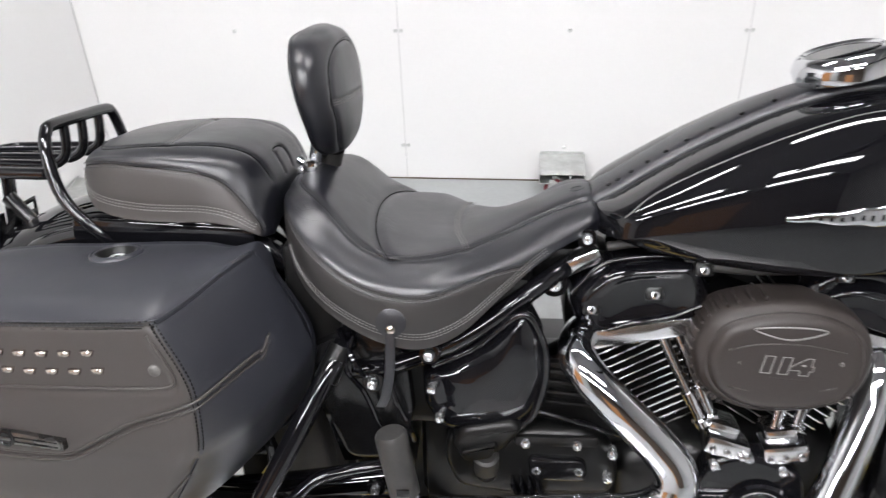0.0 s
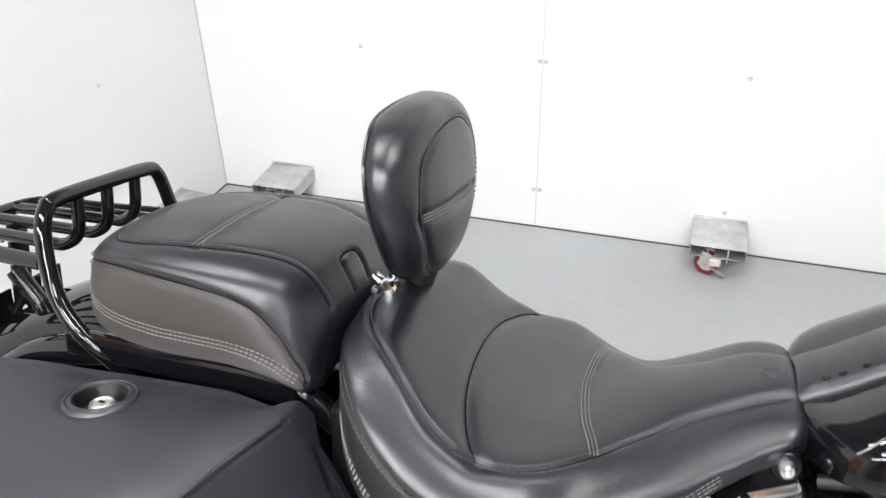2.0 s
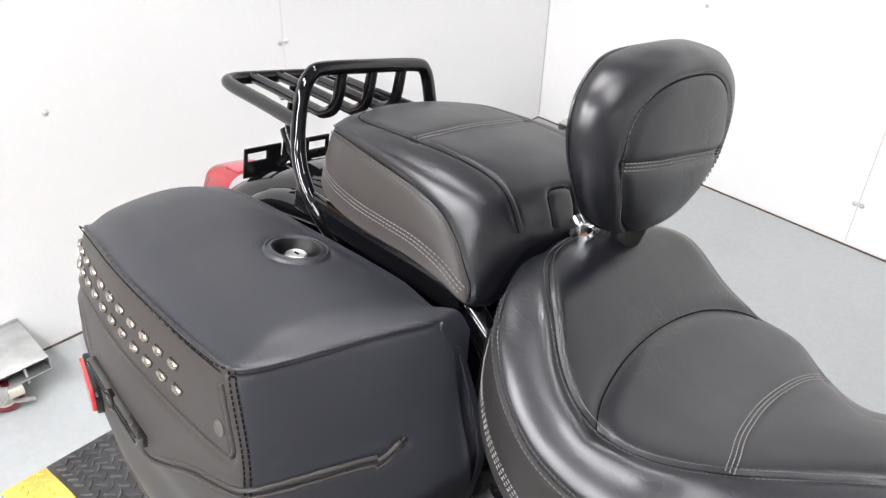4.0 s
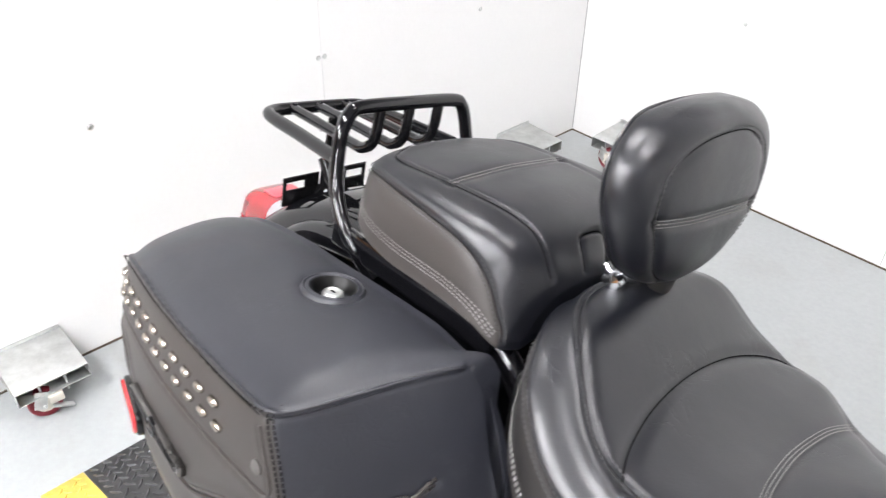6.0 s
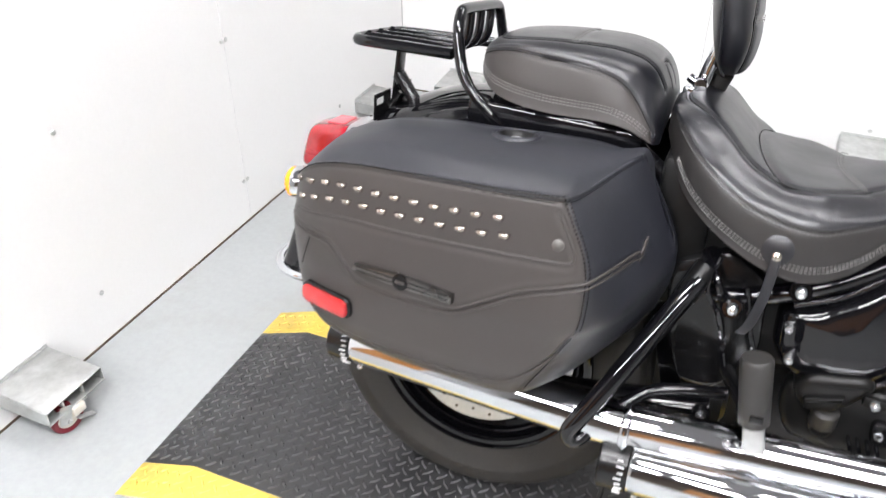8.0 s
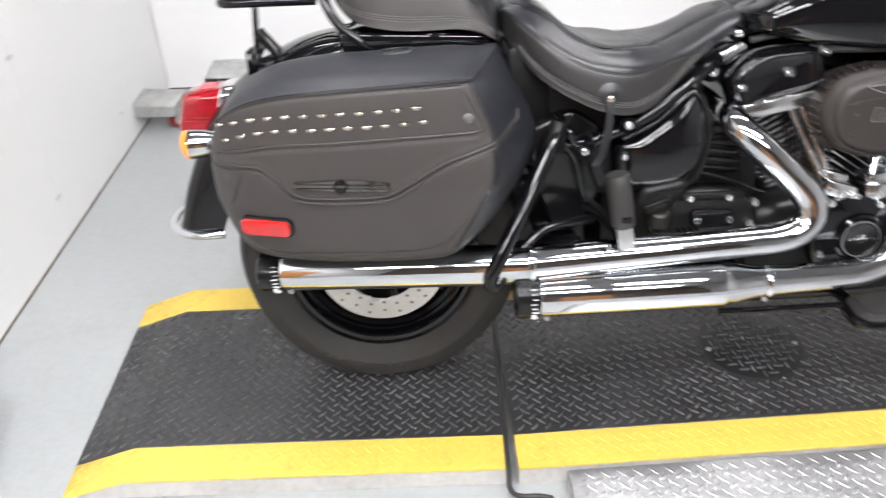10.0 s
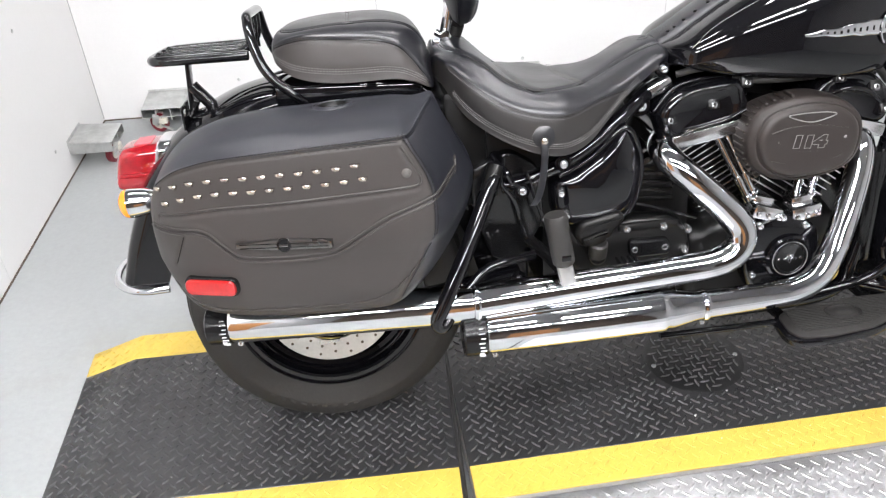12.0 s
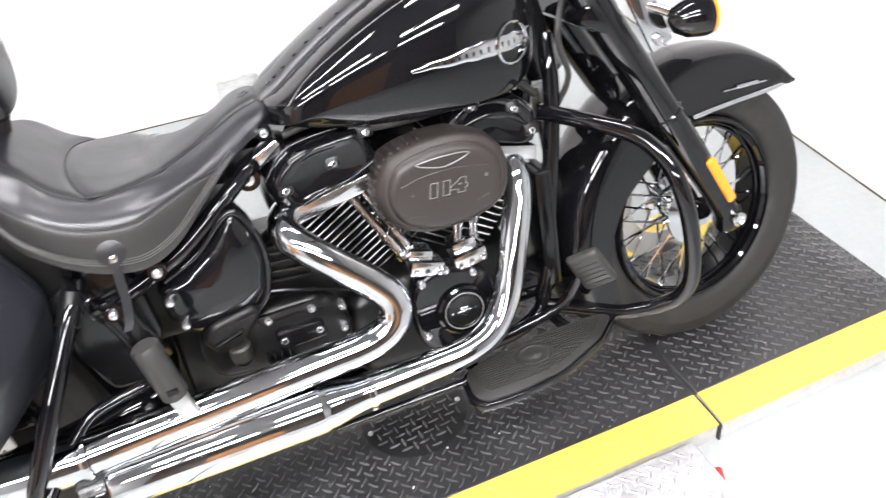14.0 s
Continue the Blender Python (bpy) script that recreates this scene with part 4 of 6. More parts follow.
tail = part("tail_light", skin([tail_ring(-0.318, 0.608, 0.704, 0.047), tail_ring(-0.322, 0.607, 0.705, 0.0495), tail_ring(-0.350, 0.607, 0.704, 0.049), tail_ring(-0.385, 0.609, 0.700, 0.046), tail_ring(-0.398, 0.613, 0.694, 0.042), tail_ring(-0.404, 0.625, 0.682, 0.03)], 72, 40), M_REDLENS, bike, "square red tail light in a chrome housing")
part("housing", skin([tail_ring(-0.235, 0.63, 0.69, 0.035), tail_ring(-0.25, 0.612, 0.704, 0.046), tail_ring(-0.272, 0.605, 0.711, 0.053), tail_ring(-0.316, 0.603, 0.711, 0.054), tail_ring(-0.323, 0.606, 0.708, 0.051)], 72, 30), M_CHROME, tail, "chrome housing")
for zz in (0.648, 0.6405):
    part("lens_rib", tube([(-0.314 + (zz - 0.655) * 0.24, -0.0495, zz), (-0.343 + (zz - 0.655) * 0.24, -0.0493, zz), (-0.376 + (zz - 0.655) * 0.24, -0.0468, zz), (-0.3905 + (zz - 0.655) * 0.24, -0.04, zz), (-0.396 + (zz - 0.655) * 0.24, -0.02, zz), (-0.397 + (zz - 0.655) * 0.24, 0.02, zz)], 0.0016, 8), M_REDLENS, tail)
part("lens_window", box((0.034, 0.056, 0.003), (-0.335, 0.0, 0.7042), 0.001, Matrix.Rotation(radians(-3), 4, "Y")), M_PINK, tail, "pale frosted window in the lens top")
part("signal_bar", tube([(-0.29, -0.15, 0.612), (-0.285, 0, 0.63), (-0.29, 0.15, 0.612)], 0.014, 12), M_CHROME, bike, "chrome turn signal bar")
for s in (-1, 1):
    sig = part("turn_signal", lathe([(-0.035, 0.008), (-0.025, 0.017), (-0.005, 0.026), (0.02, 0.0295), (0.03, 0.0295)], (-0.322, s * 0.14, 0.620), (-1, 0, -0.05), 28), M_CHROME, bike, "chrome turn signal with amber lens")
    part("lens", lathe([(0.03, 0.029), (0.038, 0.0285), (0.045, 0.022), (0.048, 0.0)], (-0.322, s * 0.14, 0.620), (-1, 0, -0.05), 28), M_AMBER, sig)

# luggage rack
rack = part("luggage_rack", tube([(-0.083, -0.112, 0.872), (-0.17, -0.104, 0.872), (-0.246, -0.098, 0.872), (-0.266, -0.082, 0.872), (-0.271, -0.05, 0.872), (-0.271, 0.05, 0.872), (-0.266, 0.082, 0.872), (-0.246, 0.098, 0.872), (-0.17, 0.104, 0.872), (-0.083, 0.112, 0.872)], 0.0095, 12), M_PAINT, bike, "gloss black tubular luggage rack")
rack.matrix_local = Matrix.Translation((0, 0, 0.87)) @ Matrix.Rotation(radians(-3.2), 4, "X") @ Matrix.Translation((0, 0, -0.87))
for y in (-0.052, 0.002, 0.058):
    part("slat", tube([(-0.266, y * 0.9, 0.874), (-0.19, y * 0.95, 0.874), (-0.12, y, 0.873), (-0.102, y, 0.874), (-0.086, y, 0.884), (-0.079, y, 0.902), (-0.078, y, 0.94)], 0.0078, 10), M_PAINT, rack)
    part("joint_screw", bolt((-0.262, y * 0.9, 0.882), (0, 0, 1), 0.004, 0.002), M_PAINT, rack)
hoop = [(0.03, 0.124, 0.755), (0.009, 0.136, 0.782), (-0.014, 0.139, 0.803), (-0.04, 0.134, 0.826), (-0.058, 0.128, 0.852), (-0.069, 0.122, 0.885), (-0.075, 0.115, 0.915), (-0.077, 0.105, 0.933), (-0.078, 0.086, 0.941)]
part("hoop", tube([(x, -y, z) for x, y, z in hoop] + [(-0.078, 0, 0.942)] + hoop[::-1], 0.0095, 14), M_PAINT, rack, "gloss black upright hoop")
post = part("rack_post", box((0.009, 0.03, 0.12), (-0.222, 0.0, 0.815), 0.003, Matrix.Rotation(radians(4), 4, "Y")), M_BLACK, bike)
part("post_bolt", bolt((-0.218, -0.028, 0.862), (0, -1, 0), 0.007, 0.005), M_CHROME, post)
part("post_brace", tube([(-0.216, -0.016, 0.812), (-0.206, -0.017, 0.799), (-0.176, -0.0195, 0.762)], 0.0125, 14), M_BLACK, post)
for s in (-1, 1):
    # a flat plate across the fender with a slot near its outer top corner
    for lo, hi in (((0.014, 0.737), (0.08, 0.762)), ((0.014, 0.762), (0.040, 0.783)), ((0.074, 0.762), (0.08, 0.783)), ((0.040, 0.775), (0.074, 0.783))):
        part("bracket_plate", box((0.004, hi[0] - lo[0], hi[1] - lo[1]), (-0.232, s * (lo[0] + hi[0]) / 2, (lo[1] + hi[1]) / 2), 0.001), M_BLACK, post)
    part("bracket_arm", tube([(-0.231, s * 0.016, 0.748), (-0.222, s * 0.01, 0.765), (-0.215, s * 0.008, 0.778)], 0.007, 10), M_BLACK, post)

# fuel tank
TANK = [(0.738, 0.815, 0.79, 0.05, 0.802), (0.752, 0.826, 0.786, 0.10, 0.806), (0.778, 0.84, 0.780, 0.135, 0.812), (0.83, 0.874, 0.766, 0.149, 0.826), (0.90, 0.915, 0.755, 0.16, 0.842), (1.0, 0.962, 0.746, 0.169, 0.86), (1.10, 0.99, 0.743, 0.167, 0.872), (1.18, 0.992, 0.749, 0.15, 0.88), (1.235, 0.975, 0.778, 0.108, 0.88), (1.25, 0.95, 0.82, 0.06, 0.88)]
ts = Surf([ring_x(x, [(0, min(zb + 0.06, (zt + zb) / 2)), (-w * 0.45, min(zb + 0.02, zt * 0.4 + zb * 0.6)), (-w * 0.85, zb), (-w * 0.99, zb + 0.018), (-w * 1.03, zm - 0.02), (-w * 0.96, zm + (zt - zm) * 0.42), (-w * 0.66, zm + (zt - zm) * 0.84), (-w * 0.24, zt - 0.006), (0, zt)]) for x, zt, zb, w, zm in TANK], 120, 110)
tank = part("fuel_tank", ts.mesh(), M_PAINT, bike, "gloss black teardrop fuel tank")
con = ts.line([(0.3, 8), (1, 8), (2, 8), (3, 8), (4, 8), (5, 8), (6, 8), (7, 8)], 14)
part("console", skin([[(p[0], -0.042, p[2] - 0.012), (p[0] - n[0] * -0.004, -0.038, p[2] + 0.004), (p[0], 0, p[2] + 0.011), (p[0], 0.038, p[2] + 0.004), (p[0], 0.042, p[2] - 0.012), (p[0], 0, p[2] - 0.02)] for p, n in zip(*con)], 36, 60), M_LEATHER, tank, "black leather tank panel")
for k in range(9):
    q = ts.at(1.6 + k * 0.42, 8)
    part("panel_stud", lathe([(0, 0.0045), (0.002, 0.004), (0.003, 0)], (q[0], -0.03, q[2] + 0.0065), (-0.4, -0.2, 1), 10), M_BLACK, tank)
part("dial_housing", lathe([(0, 0.07), (0.02, 0.072), (0.034, 0.064), (0.037, 0.056), (0.033, 0.05), (0.033, 0.0)], (1.10, 0, 1.0), (-0.25, 0, 1), 40), M_CHROME, tank, "chrome dial housing")
part("dial_face", lathe([(0.0335, 0.0), (0.0335, 0.05), (0.033, 0.0505)], (1.10, 0, 1.0), (-0.25, 0, 1), 40), M_PAINT, tank)
pin = ts.line([(2.0, 4.9), (2.8, 5.5), (4, 5.7), (5, 5.8), (6, 5.9), (7, 5.8)], 60)
part("pinstripe", tube(pin[0] + pin[1] * 0.0002, 0.0009, 6, straight=True), M_GREYLET, tank)
# badge: a plain chrome wing with a ring
def on_tank(x, z):
    u = ts.u(x)
    v = min((abs(ts.at(u, w)[2] - z), w) for w in np.linspace(3.2, 7, 120))[1]
    q, n = ts.line([(u, v), (u + 0.001, v)], 2)
    return q[0], n[0]


wing_pts = []
for k in range(15):
    f = k / 14
    q, n = on_tank(0.985 + 0.23 * f, 0.836 + 0.004 * f)
    wing_pts.append((q, n, 0.003 + 0.011 * min(1, f * 1.8) if f < 0.9 else 0.010))
badge = part("tank_badge", skin([[q + n * 0.0005 + np.array([0, 0, -h]), q + n * 0.004 + np.array([0, 0, -h * 0.8]), q + n * 0.0045, q + n * 0.004 + np.array([0, 0, h * 0.8]), q + n * 0.0005 + np.array([0, 0, h]), q - n * 0.003] for q, n, h in wing_pts], 24, 40), M_CHROME, tank, "chrome winged badge, plain")
for k in range(14):  # the badge's lettering, as plain bars
    f = 1.8 + k * 0.82
    i = int(f)
    q = wing_pts[i][0] * (1 - f + i) + wing_pts[i + 1][0] * (f - i)
    part("badge_mark", box((0.0052, 0.0012, min(0.004 + k * 0.0007, 0.0095)), tuple(q + wing_pts[i][1] * 0.0042), 0.0005), M_PAINT, tank)
q, n = on_tank(1.175, 0.834)
part("badge_ring", lathe([(0.0, 0.038), (0.003, 0.0375), (0.004, 0.0355), (0.003, 0.0335), (0.0, 0.033)], tuple(q), tuple(n), 40), M_CHROME, tank)

# engine
def fin(axis_pt, axis, half_x, half_y):
    """One cooling fin, square to the cylinder's axis."""
    pts = rounded([(-half_x, -half_y), (half_x, -half_y), (half_x, half_y), (-half_x, half_y)], 0.02, 4)
    bm = plate(pts, -0.0014, 0.0014, 0, axis="z")
    rot = Vector((0, 0, 1)).rotation_difference(Vector(axis)).to_matrix().to_4x4()
    bmesh.ops.transform(bm, matrix=Matrix.Translation(axis_pt) @ rot, verts=bm.verts)
    return bm


engine = part("crankcase", skin([[(x, y, z) for y, z in ((-w, z0), (-w - 0.01, (z0 + z1) / 2), (-w, z1), (0, z1 + 0.02), (w, z1), (w + 0.01, (z0 + z1) / 2), (w, z0), (0, z0 - 0.01))] for x, w, z0, z1 in ((0.78, 0.08, 0.29, 0.42), (0.80, 0.12, 0.255, 0.42), (0.88, 0.13, 0.235, 0.44), (1.0, 0.13, 0.235, 0.445), (1.09, 0.12, 0.25, 0.43), (1.14, 0.10, 0.28, 0.42))], 48, 40), M_WRINKLE, bike, "black V-twin crankcase")
part("gearbox", box((0.34, 0.26, 0.25), (0.64, 0.02, 0.41), 0.03), M_CASE, bike)
part("oil_pan", box((0.5, 0.2, 0.06), (0.8, 0, 0.255), 0.02), M_BLACK, bike)
CYL = {"rear": ((0.905, 0, 0.47), (0.80, 0, 0.66)), "front": ((1.003, 0, 0.458), (1.133, 0, 0.653))}
for key, (a, b) in CYL.items():
    a, b = np.array(a), np.array(b)
    ax = (b - a) / np.linalg.norm(b - a)
    cyl = part("cylinder", tube([a - ax * 0.02, b + ax * 0.02], 0.058, 28), M_WRINKLE, bike, "black finned cylinder")
    for k in range(15):
        f = 0.02 + k / 14 * 0.9
        grow = 1.0 - 0.12 * (1 - f)
        fo = part("fin", fin(a * (1 - f) + b * f, ax, (0.106 if key == "front" else 0.09) * grow, 0.104 * grow), M_WRINKLE, cyl)
        fo.data.materials.append(M_FIN)
        for p in fo.data.polygons:
            if abs(p.normal.dot(Vector(ax))) < 0.5:
                p.material_index = 1
part("engine_core", plate(rounded([(0.74, 0.42), (0.70, 0.62), (0.76, 0.74), (1.16, 0.74), (1.215, 0.62), (1.19, 0.42), (1.1, 0.3), (0.8, 0.3)], 0.04), 0.02, 0.13, 0.01), M_WRINKLE, bike)
# rocker covers
def rocker(points, y0, y1):
    return skin([[(x, y, z) for x, z in points_at(points, f)] for y, f in ((y0, 0.55), (y0 - 0.003, 0.8), (y0 + 0.018, 0.97), (y0 + 0.05, 1.0), (0, 1.0), (y1 - 0.05, 1.0), (y1 - 0.018, 0.97), (y1, 0.6))], 60, 40)


def points_at(points, f):
    c = np.mean(points, 0)
    return [tuple(c + (np.array(p) - c) * f) for p in points]


rk = rounded([(0.70, 0.695), (0.745, 0.738), (0.79, 0.752), (0.895, 0.758), (0.91, 0.70), (0.905, 0.668), (0.81, 0.646), (0.722, 0.634)], 0.02, 3)
rear_cover = part("rocker_cover", rocker(rk, -0.14, 0.12), M_PAINT, bike, "gloss black rocker cover")
fk = [(1.03, 0.69), (1.05, 0.735), (1.09, 0.752), (1.16, 0.745), (1.215, 0.70), (1.222, 0.655), (1.20, 0.628), (1.13, 0.648), (1.05, 0.665)]
front_cover = part("rocker_cover", rocker(fk, -0.135, 0.12), M_PAINT, bike, "gloss black rocker cover")
part("rocker_base", plate(rounded([(0.728, 0.642), (0.735, 0.612), (0.89, 0.642), (0.893, 0.672)], 0.006), -0.142, 0.1, 0.003), M_POLISH, bike, "polished rocker base")
part("rocker_base", plate(rounded([(1.06, 0.668), (1.06, 0.642), (1.205, 0.60), (1.21, 0.628)], 0.006), -0.138, 0.1, 0.003), M_POLISH, bike, "polished rocker base")
for x, z, cover in ((0.736, 0.679, rear_cover), (0.826, 0.704, rear_cover), (0.893, 0.743, rear_cover), (1.09, 0.735, front_cover), (1.17, 0.71, front_cover), (1.2, 0.66, front_cover)):
    part("bolt_pocket", box((0.026, 0.02, 0.024), (x, -0.1335, z + 0.003), 0.004, Matrix.Rotation(radians(-24), 4, "X")), M_WRINKLE, cover)
    part("cover_bolt", bolt((x, -0.139, z), (0, -1, 0.45), 0.0075, 0.009), M_BOLT, cover)
part("head_pipe_mount", box((0.1, 0.05, 0.03), (0.72, -0.1, 0.60), 0.01, Matrix.Rotation(radians(-30), 4, "Y")), M_BLACK, bike)
for a, b in (((0.838, -0.128, 0.645), (0.910, -0.158, 0.497)), ((0.860, -0.118, 0.652), (0.926, -0.15, 0.502)), ((1.045, -0.12, 0.60), (1.018, -0.155, 0.487)), ((1.085, -0.118, 0.60), (1.05, -0.152, 0.49))):
    a, b = np.array(a), np.array(b)
    pr = part("pushrod_tube", tube([a, b], 0.0085, 16), M_CHROME, bike, "chrome pushrod tube")
    part("collar", tube([a * 0.35 + b * 0.65, a * 0.25 + b * 0.75], 0.0115, 16), M_CHROME, pr)
    part("seal_cup", tube([a * 0.06 + b * 0.94, b], 0.013, 16), M_CHROME, pr)
for x, z, t in ((0.943, 0.472, 18), (1.030, 0.465, -8)):
    lb = part("lifter_block", box((0.066, 0.05, 0.032), (x, -0.163, z), 0.006, Matrix.Rotation(radians(t), 4, "Y")), M_POLISH, bike, "bright lifter block")
    part("block_body", box((0.05, 0.05, 0.028), (x - 0.004, -0.146, z + 0.02), 0.008, Matrix.Rotation(radians(t), 4, "Y")), M_POLISH, lb)
    for d in (-0.022, 0.0, 0.022):
        part("block_bolt", bolt((x + d, -0.189, z - d * math.sin(radians(t)) - 0.004), (0, -1, 0), 0.0055, 0.005), M_POLISH, lb)
# timing side
cam_cover = part("cam_cover", plate(rounded([(0.90, 0.33), (0.93, 0.275), (1.0, 0.262), (1.055, 0.29), (1.075, 0.36), (1.06, 0.43), (1.02, 0.455), (0.965, 0.47), (0.915, 0.452), (0.90, 0.40)], 0.03), -0.14, -0.19, 0.012, seg=4), M_PAINT, bike, "gloss black cam cover")
for x, z in ((0.925, 0.448), (0.974, 0.462), (1.026, 0.44), (0.918, 0.335), (1.06, 0.335), (0.95, 0.278), (1.03, 0.28)):
    part("cover_bolt", bolt((x, -0.191, z), (0, -1, 0), 0.0075, 0.007), M_BOLT, cam_cover)
part("medallion_ring", lathe([(0.0, 0.054), (0.008, 0.052), (0.011, 0.047), (0.009, 0.042), (0.009, 0.0)], (0.995, -0.19, 0.369), (0, -1, 0), 48), M_PAINT, cam_cover)
part("medallion", lathe([(0.009, 0.040), (0.0105, 0.039), (0.0105, 0.034), (0.0095, 0.033), (0.0095, 0.0)], (0.995, -0.19, 0.369), (0, -1, 0), 48), M_BLACK, cam_cover, "round dark badge, plain")
part("medallion_rim", lathe([(0.0105, 0.0395), (0.0115, 0.0385), (0.0105, 0.0375)], (0.995, -0.19, 0.369), (0, -1, 0), 48), M_GREYLET, cam_cover)
part("medallion_face", lathe([(0.0096, 0.0325), (0.0104, 0.032), (0.0104, 0)], (0.995, -0.19, 0.369), (0, -1, 0), 40), M_WRINKLE, cam_cover)
part("medallion_bar", box((0.03, 0.002, 0.006), (0.995, -0.2008, 0.369), 0.0008), M_POLISH, cam_cover)
part("medallion_shield", plate([(0.987, 0.379), (1.003, 0.379), (1.001, 0.363), (0.995, 0.358), (0.989, 0.363)], -0.2, -0.2015, 0.0003), M_POLISH, cam_cover)
for x in (0.971, 1.019):
    part("badge_screw", bolt((x, -0.2, 0.369), (0, -1, 0), 0.0035, 0.002), M_CHROME, cam_cover)
part("cover_ridge", tube([(0.706, -0.128, 0.70), (0.745, -0.122, 0.7395), (0.79, -0.118, 0.7535), (0.89, -0.114, 0.759)], 0.0035, 10), M_PAINT, rear_cover)
part("cover_ridge", tube([(0.76, -0.1425, 0.648), (0.80, -0.146, 0.662), (0.85, -0.146, 0.672), (0.895, -0.1425, 0.69)], [0.003, 0.005, 0.005, 0.003], 10), M_PAINT, rear_cover)
part("cover_ridge", tube([(1.06, -0.137, 0.70), (1.11, -0.145, 0.715), (1.16, -0.143, 0.702), (1.20, -0.135, 0.668)], [0.003, 0.006, 0.006, 0.003], 12), M_PAINT, front_cover)
# air cleaner
ac_out = [(0.868, 0.632), (0.878, 0.676), (0.908, 0.706), (0.985, 0.721), (1.06, 0.711), (1.108, 0.676), (1.121, 0.628), (1.106, 0.577), (1.052, 0.549), (0.955, 0.545), (0.890, 0.579)]


def ac_ring(y, f, dx=0.0):
    return [(x + dx + 0.009, y, z - 0.003) for x, z in points_at(ac_out, f)]


air = part("air_cleaner", skin([ac_ring(-0.10, 0.8), ac_ring(-0.115, 0.97), ac_ring(-0.13, 1.0), ac_ring(-0.165, 1.0), ac_ring(-0.185, 0.97), ac_ring(-0.196, 0.89), ac_ring(-0.197, 0.85), ac_ring(-0.204, 0.81), ac_ring(-0.209, 0.72), ac_ring(-0.211, 0.5), ac_ring(-0.211, 0.2)], 72, 60), M_AIR, bike, "dark bronze-black oval air cleaner cover")
for k in range(17):  # vents along the rear edge
    q = spline([(0.91, 0.562), (0.884, 0.59), (0.872, 0.632), (0.882, 0.676), (0.912, 0.705), (0.965, 0.718)], 17)[k]
    part("vent_rib", box((0.017, 0.038, 0.0052), (q[0] + 0.0095, -0.158, q[1] - 0.003), 0.0015, Matrix.Rotation(-math.atan2(q[1] - 0.632, q[0] - 0.985), 4, "Y")), M_AIR, air)
num = writing("114", 0.044, Matrix.Translation((0.997, -0.2125, 0.631)) @ Matrix.Rotation(radians(4), 4, "Y") @ Matrix.Rotation(radians(90), 4, "X") @ Matrix.Diagonal((1.17, 0.73, 1, 1)), 0.0, 0.0009, 0.08, 0.0034, 0.92)
part("number", num, M_GREYLET, air, "raised outlined number 114")
for k in range(7):
    part("small_mark", box((0.0035, 0.001, 0.0012), (0.981 + k * 0.0075, -0.2113, 0.6125 - k * 0.0006), 0.0003), M_AIR, air)
part("cover_ridge", tube([(0.92, -0.2112, 0.655), (0.96, -0.2112, 0.664), (1.02, -0.2112, 0.664), (1.08, -0.2112, 0.652)], 0.0012, 6), M_AIR, air)
part("cover_ridge", tube([(0.925, -0.2112, 0.596), (0.97, -0.209, 0.588), (1.03, -0.209, 0.588), (1.075, -0.2112, 0.598)], 0.0012, 6), M_AIR, air)
part("cover_logo", tube([(0.953, -0.2118, 0.686), (1.0, -0.2118, 0.672), (1.048, -0.2118, 0.683), (1.035, -0.2118, 0.689), (1.0, -0.2118, 0.691), (0.965, -0.2118, 0.690)], 0.0012, 6, 40, closed=True), M_GREYLET, air)
for x in (0.938, 1.075):
    part("cover_screw", bolt((x, -0.209, 0.635), (0, -1, 0), 0.004, 0.002), M_GREYLET, air)

# exhaust
UM, UD = (-0.19, -0.205, 0.362), (1, -0.137, 0.045)
um = part("upper_muffler", lathe([(0, 0.036), (0.01, 0.039), (0.30, 0.0405), (0.44, 0.0405), (0.47, 0.038), (0.5, 0.036)], UM, UD, 48), M_CHROME, bike, "long polished chrome upper muffler")
part("end_cap", lathe([(0.008, 0.032), (0.0, 0.0395), (-0.02, 0.040), (-0.042, 0.0395), (-0.046, 0.035), (-0.042, 0.031), (0.0, 0.029)], UM, UD, 40), M_BLACK, um, "black end cap")
lm = part("lower_muffler", lathe([(0, 0.042), (0.008, 0.0455), (0.20, 0.047), (0.362, 0.047), (0.368, 0.046), (0.372, 0.0435), (0.384, 0.043), (0.43, 0.034), (0.46, 0.030)], (0.318, -0.272, 0.316), (1, 0, 0.012), 48), M_CHROME, bike, "polished chrome lower muffler")
part("end_cap", lathe([(0.008, 0.036), (0.0, 0.046), (-0.02, 0.0465), (-0.042, 0.0455), (-0.046, 0.04), (-0.042, 0.035), (0.0, 0.033)], (0.318, -0.272, 0.316), (1, 0, 0.012), 40), M_BLACK, lm, "black end cap")
for mx, my, mz, mr, own in ((-0.203, -0.203, 0.361, 0.0408, um), (0.306, -0.272, 0.316, 0.0468, lm)):
    for k in range(9):  # unreadable lettering, as bars round the cap
        a = radians(142 + k * 12)
        part("cap_mark", box((0.009 + 0.003 * (k % 2), 0.0012, 0.0045), (mx + 0.0015 * (k % 3), my + mr * math.cos(a), mz + mr * math.sin(a)), 0.0003, Matrix.Rotation(a - radians(90), 4, "X")), M_WHITE, own)
part("muffler_screw", bolt((-0.175, -0.225, 0.326), (0, -0.4, -1), 0.006, 0.005), M_BOLT, um)
part("muffler_screw", bolt((0.335, -0.285, 0.268), (0, -0.3, -1), 0.006, 0.005), M_BOLT, lm)
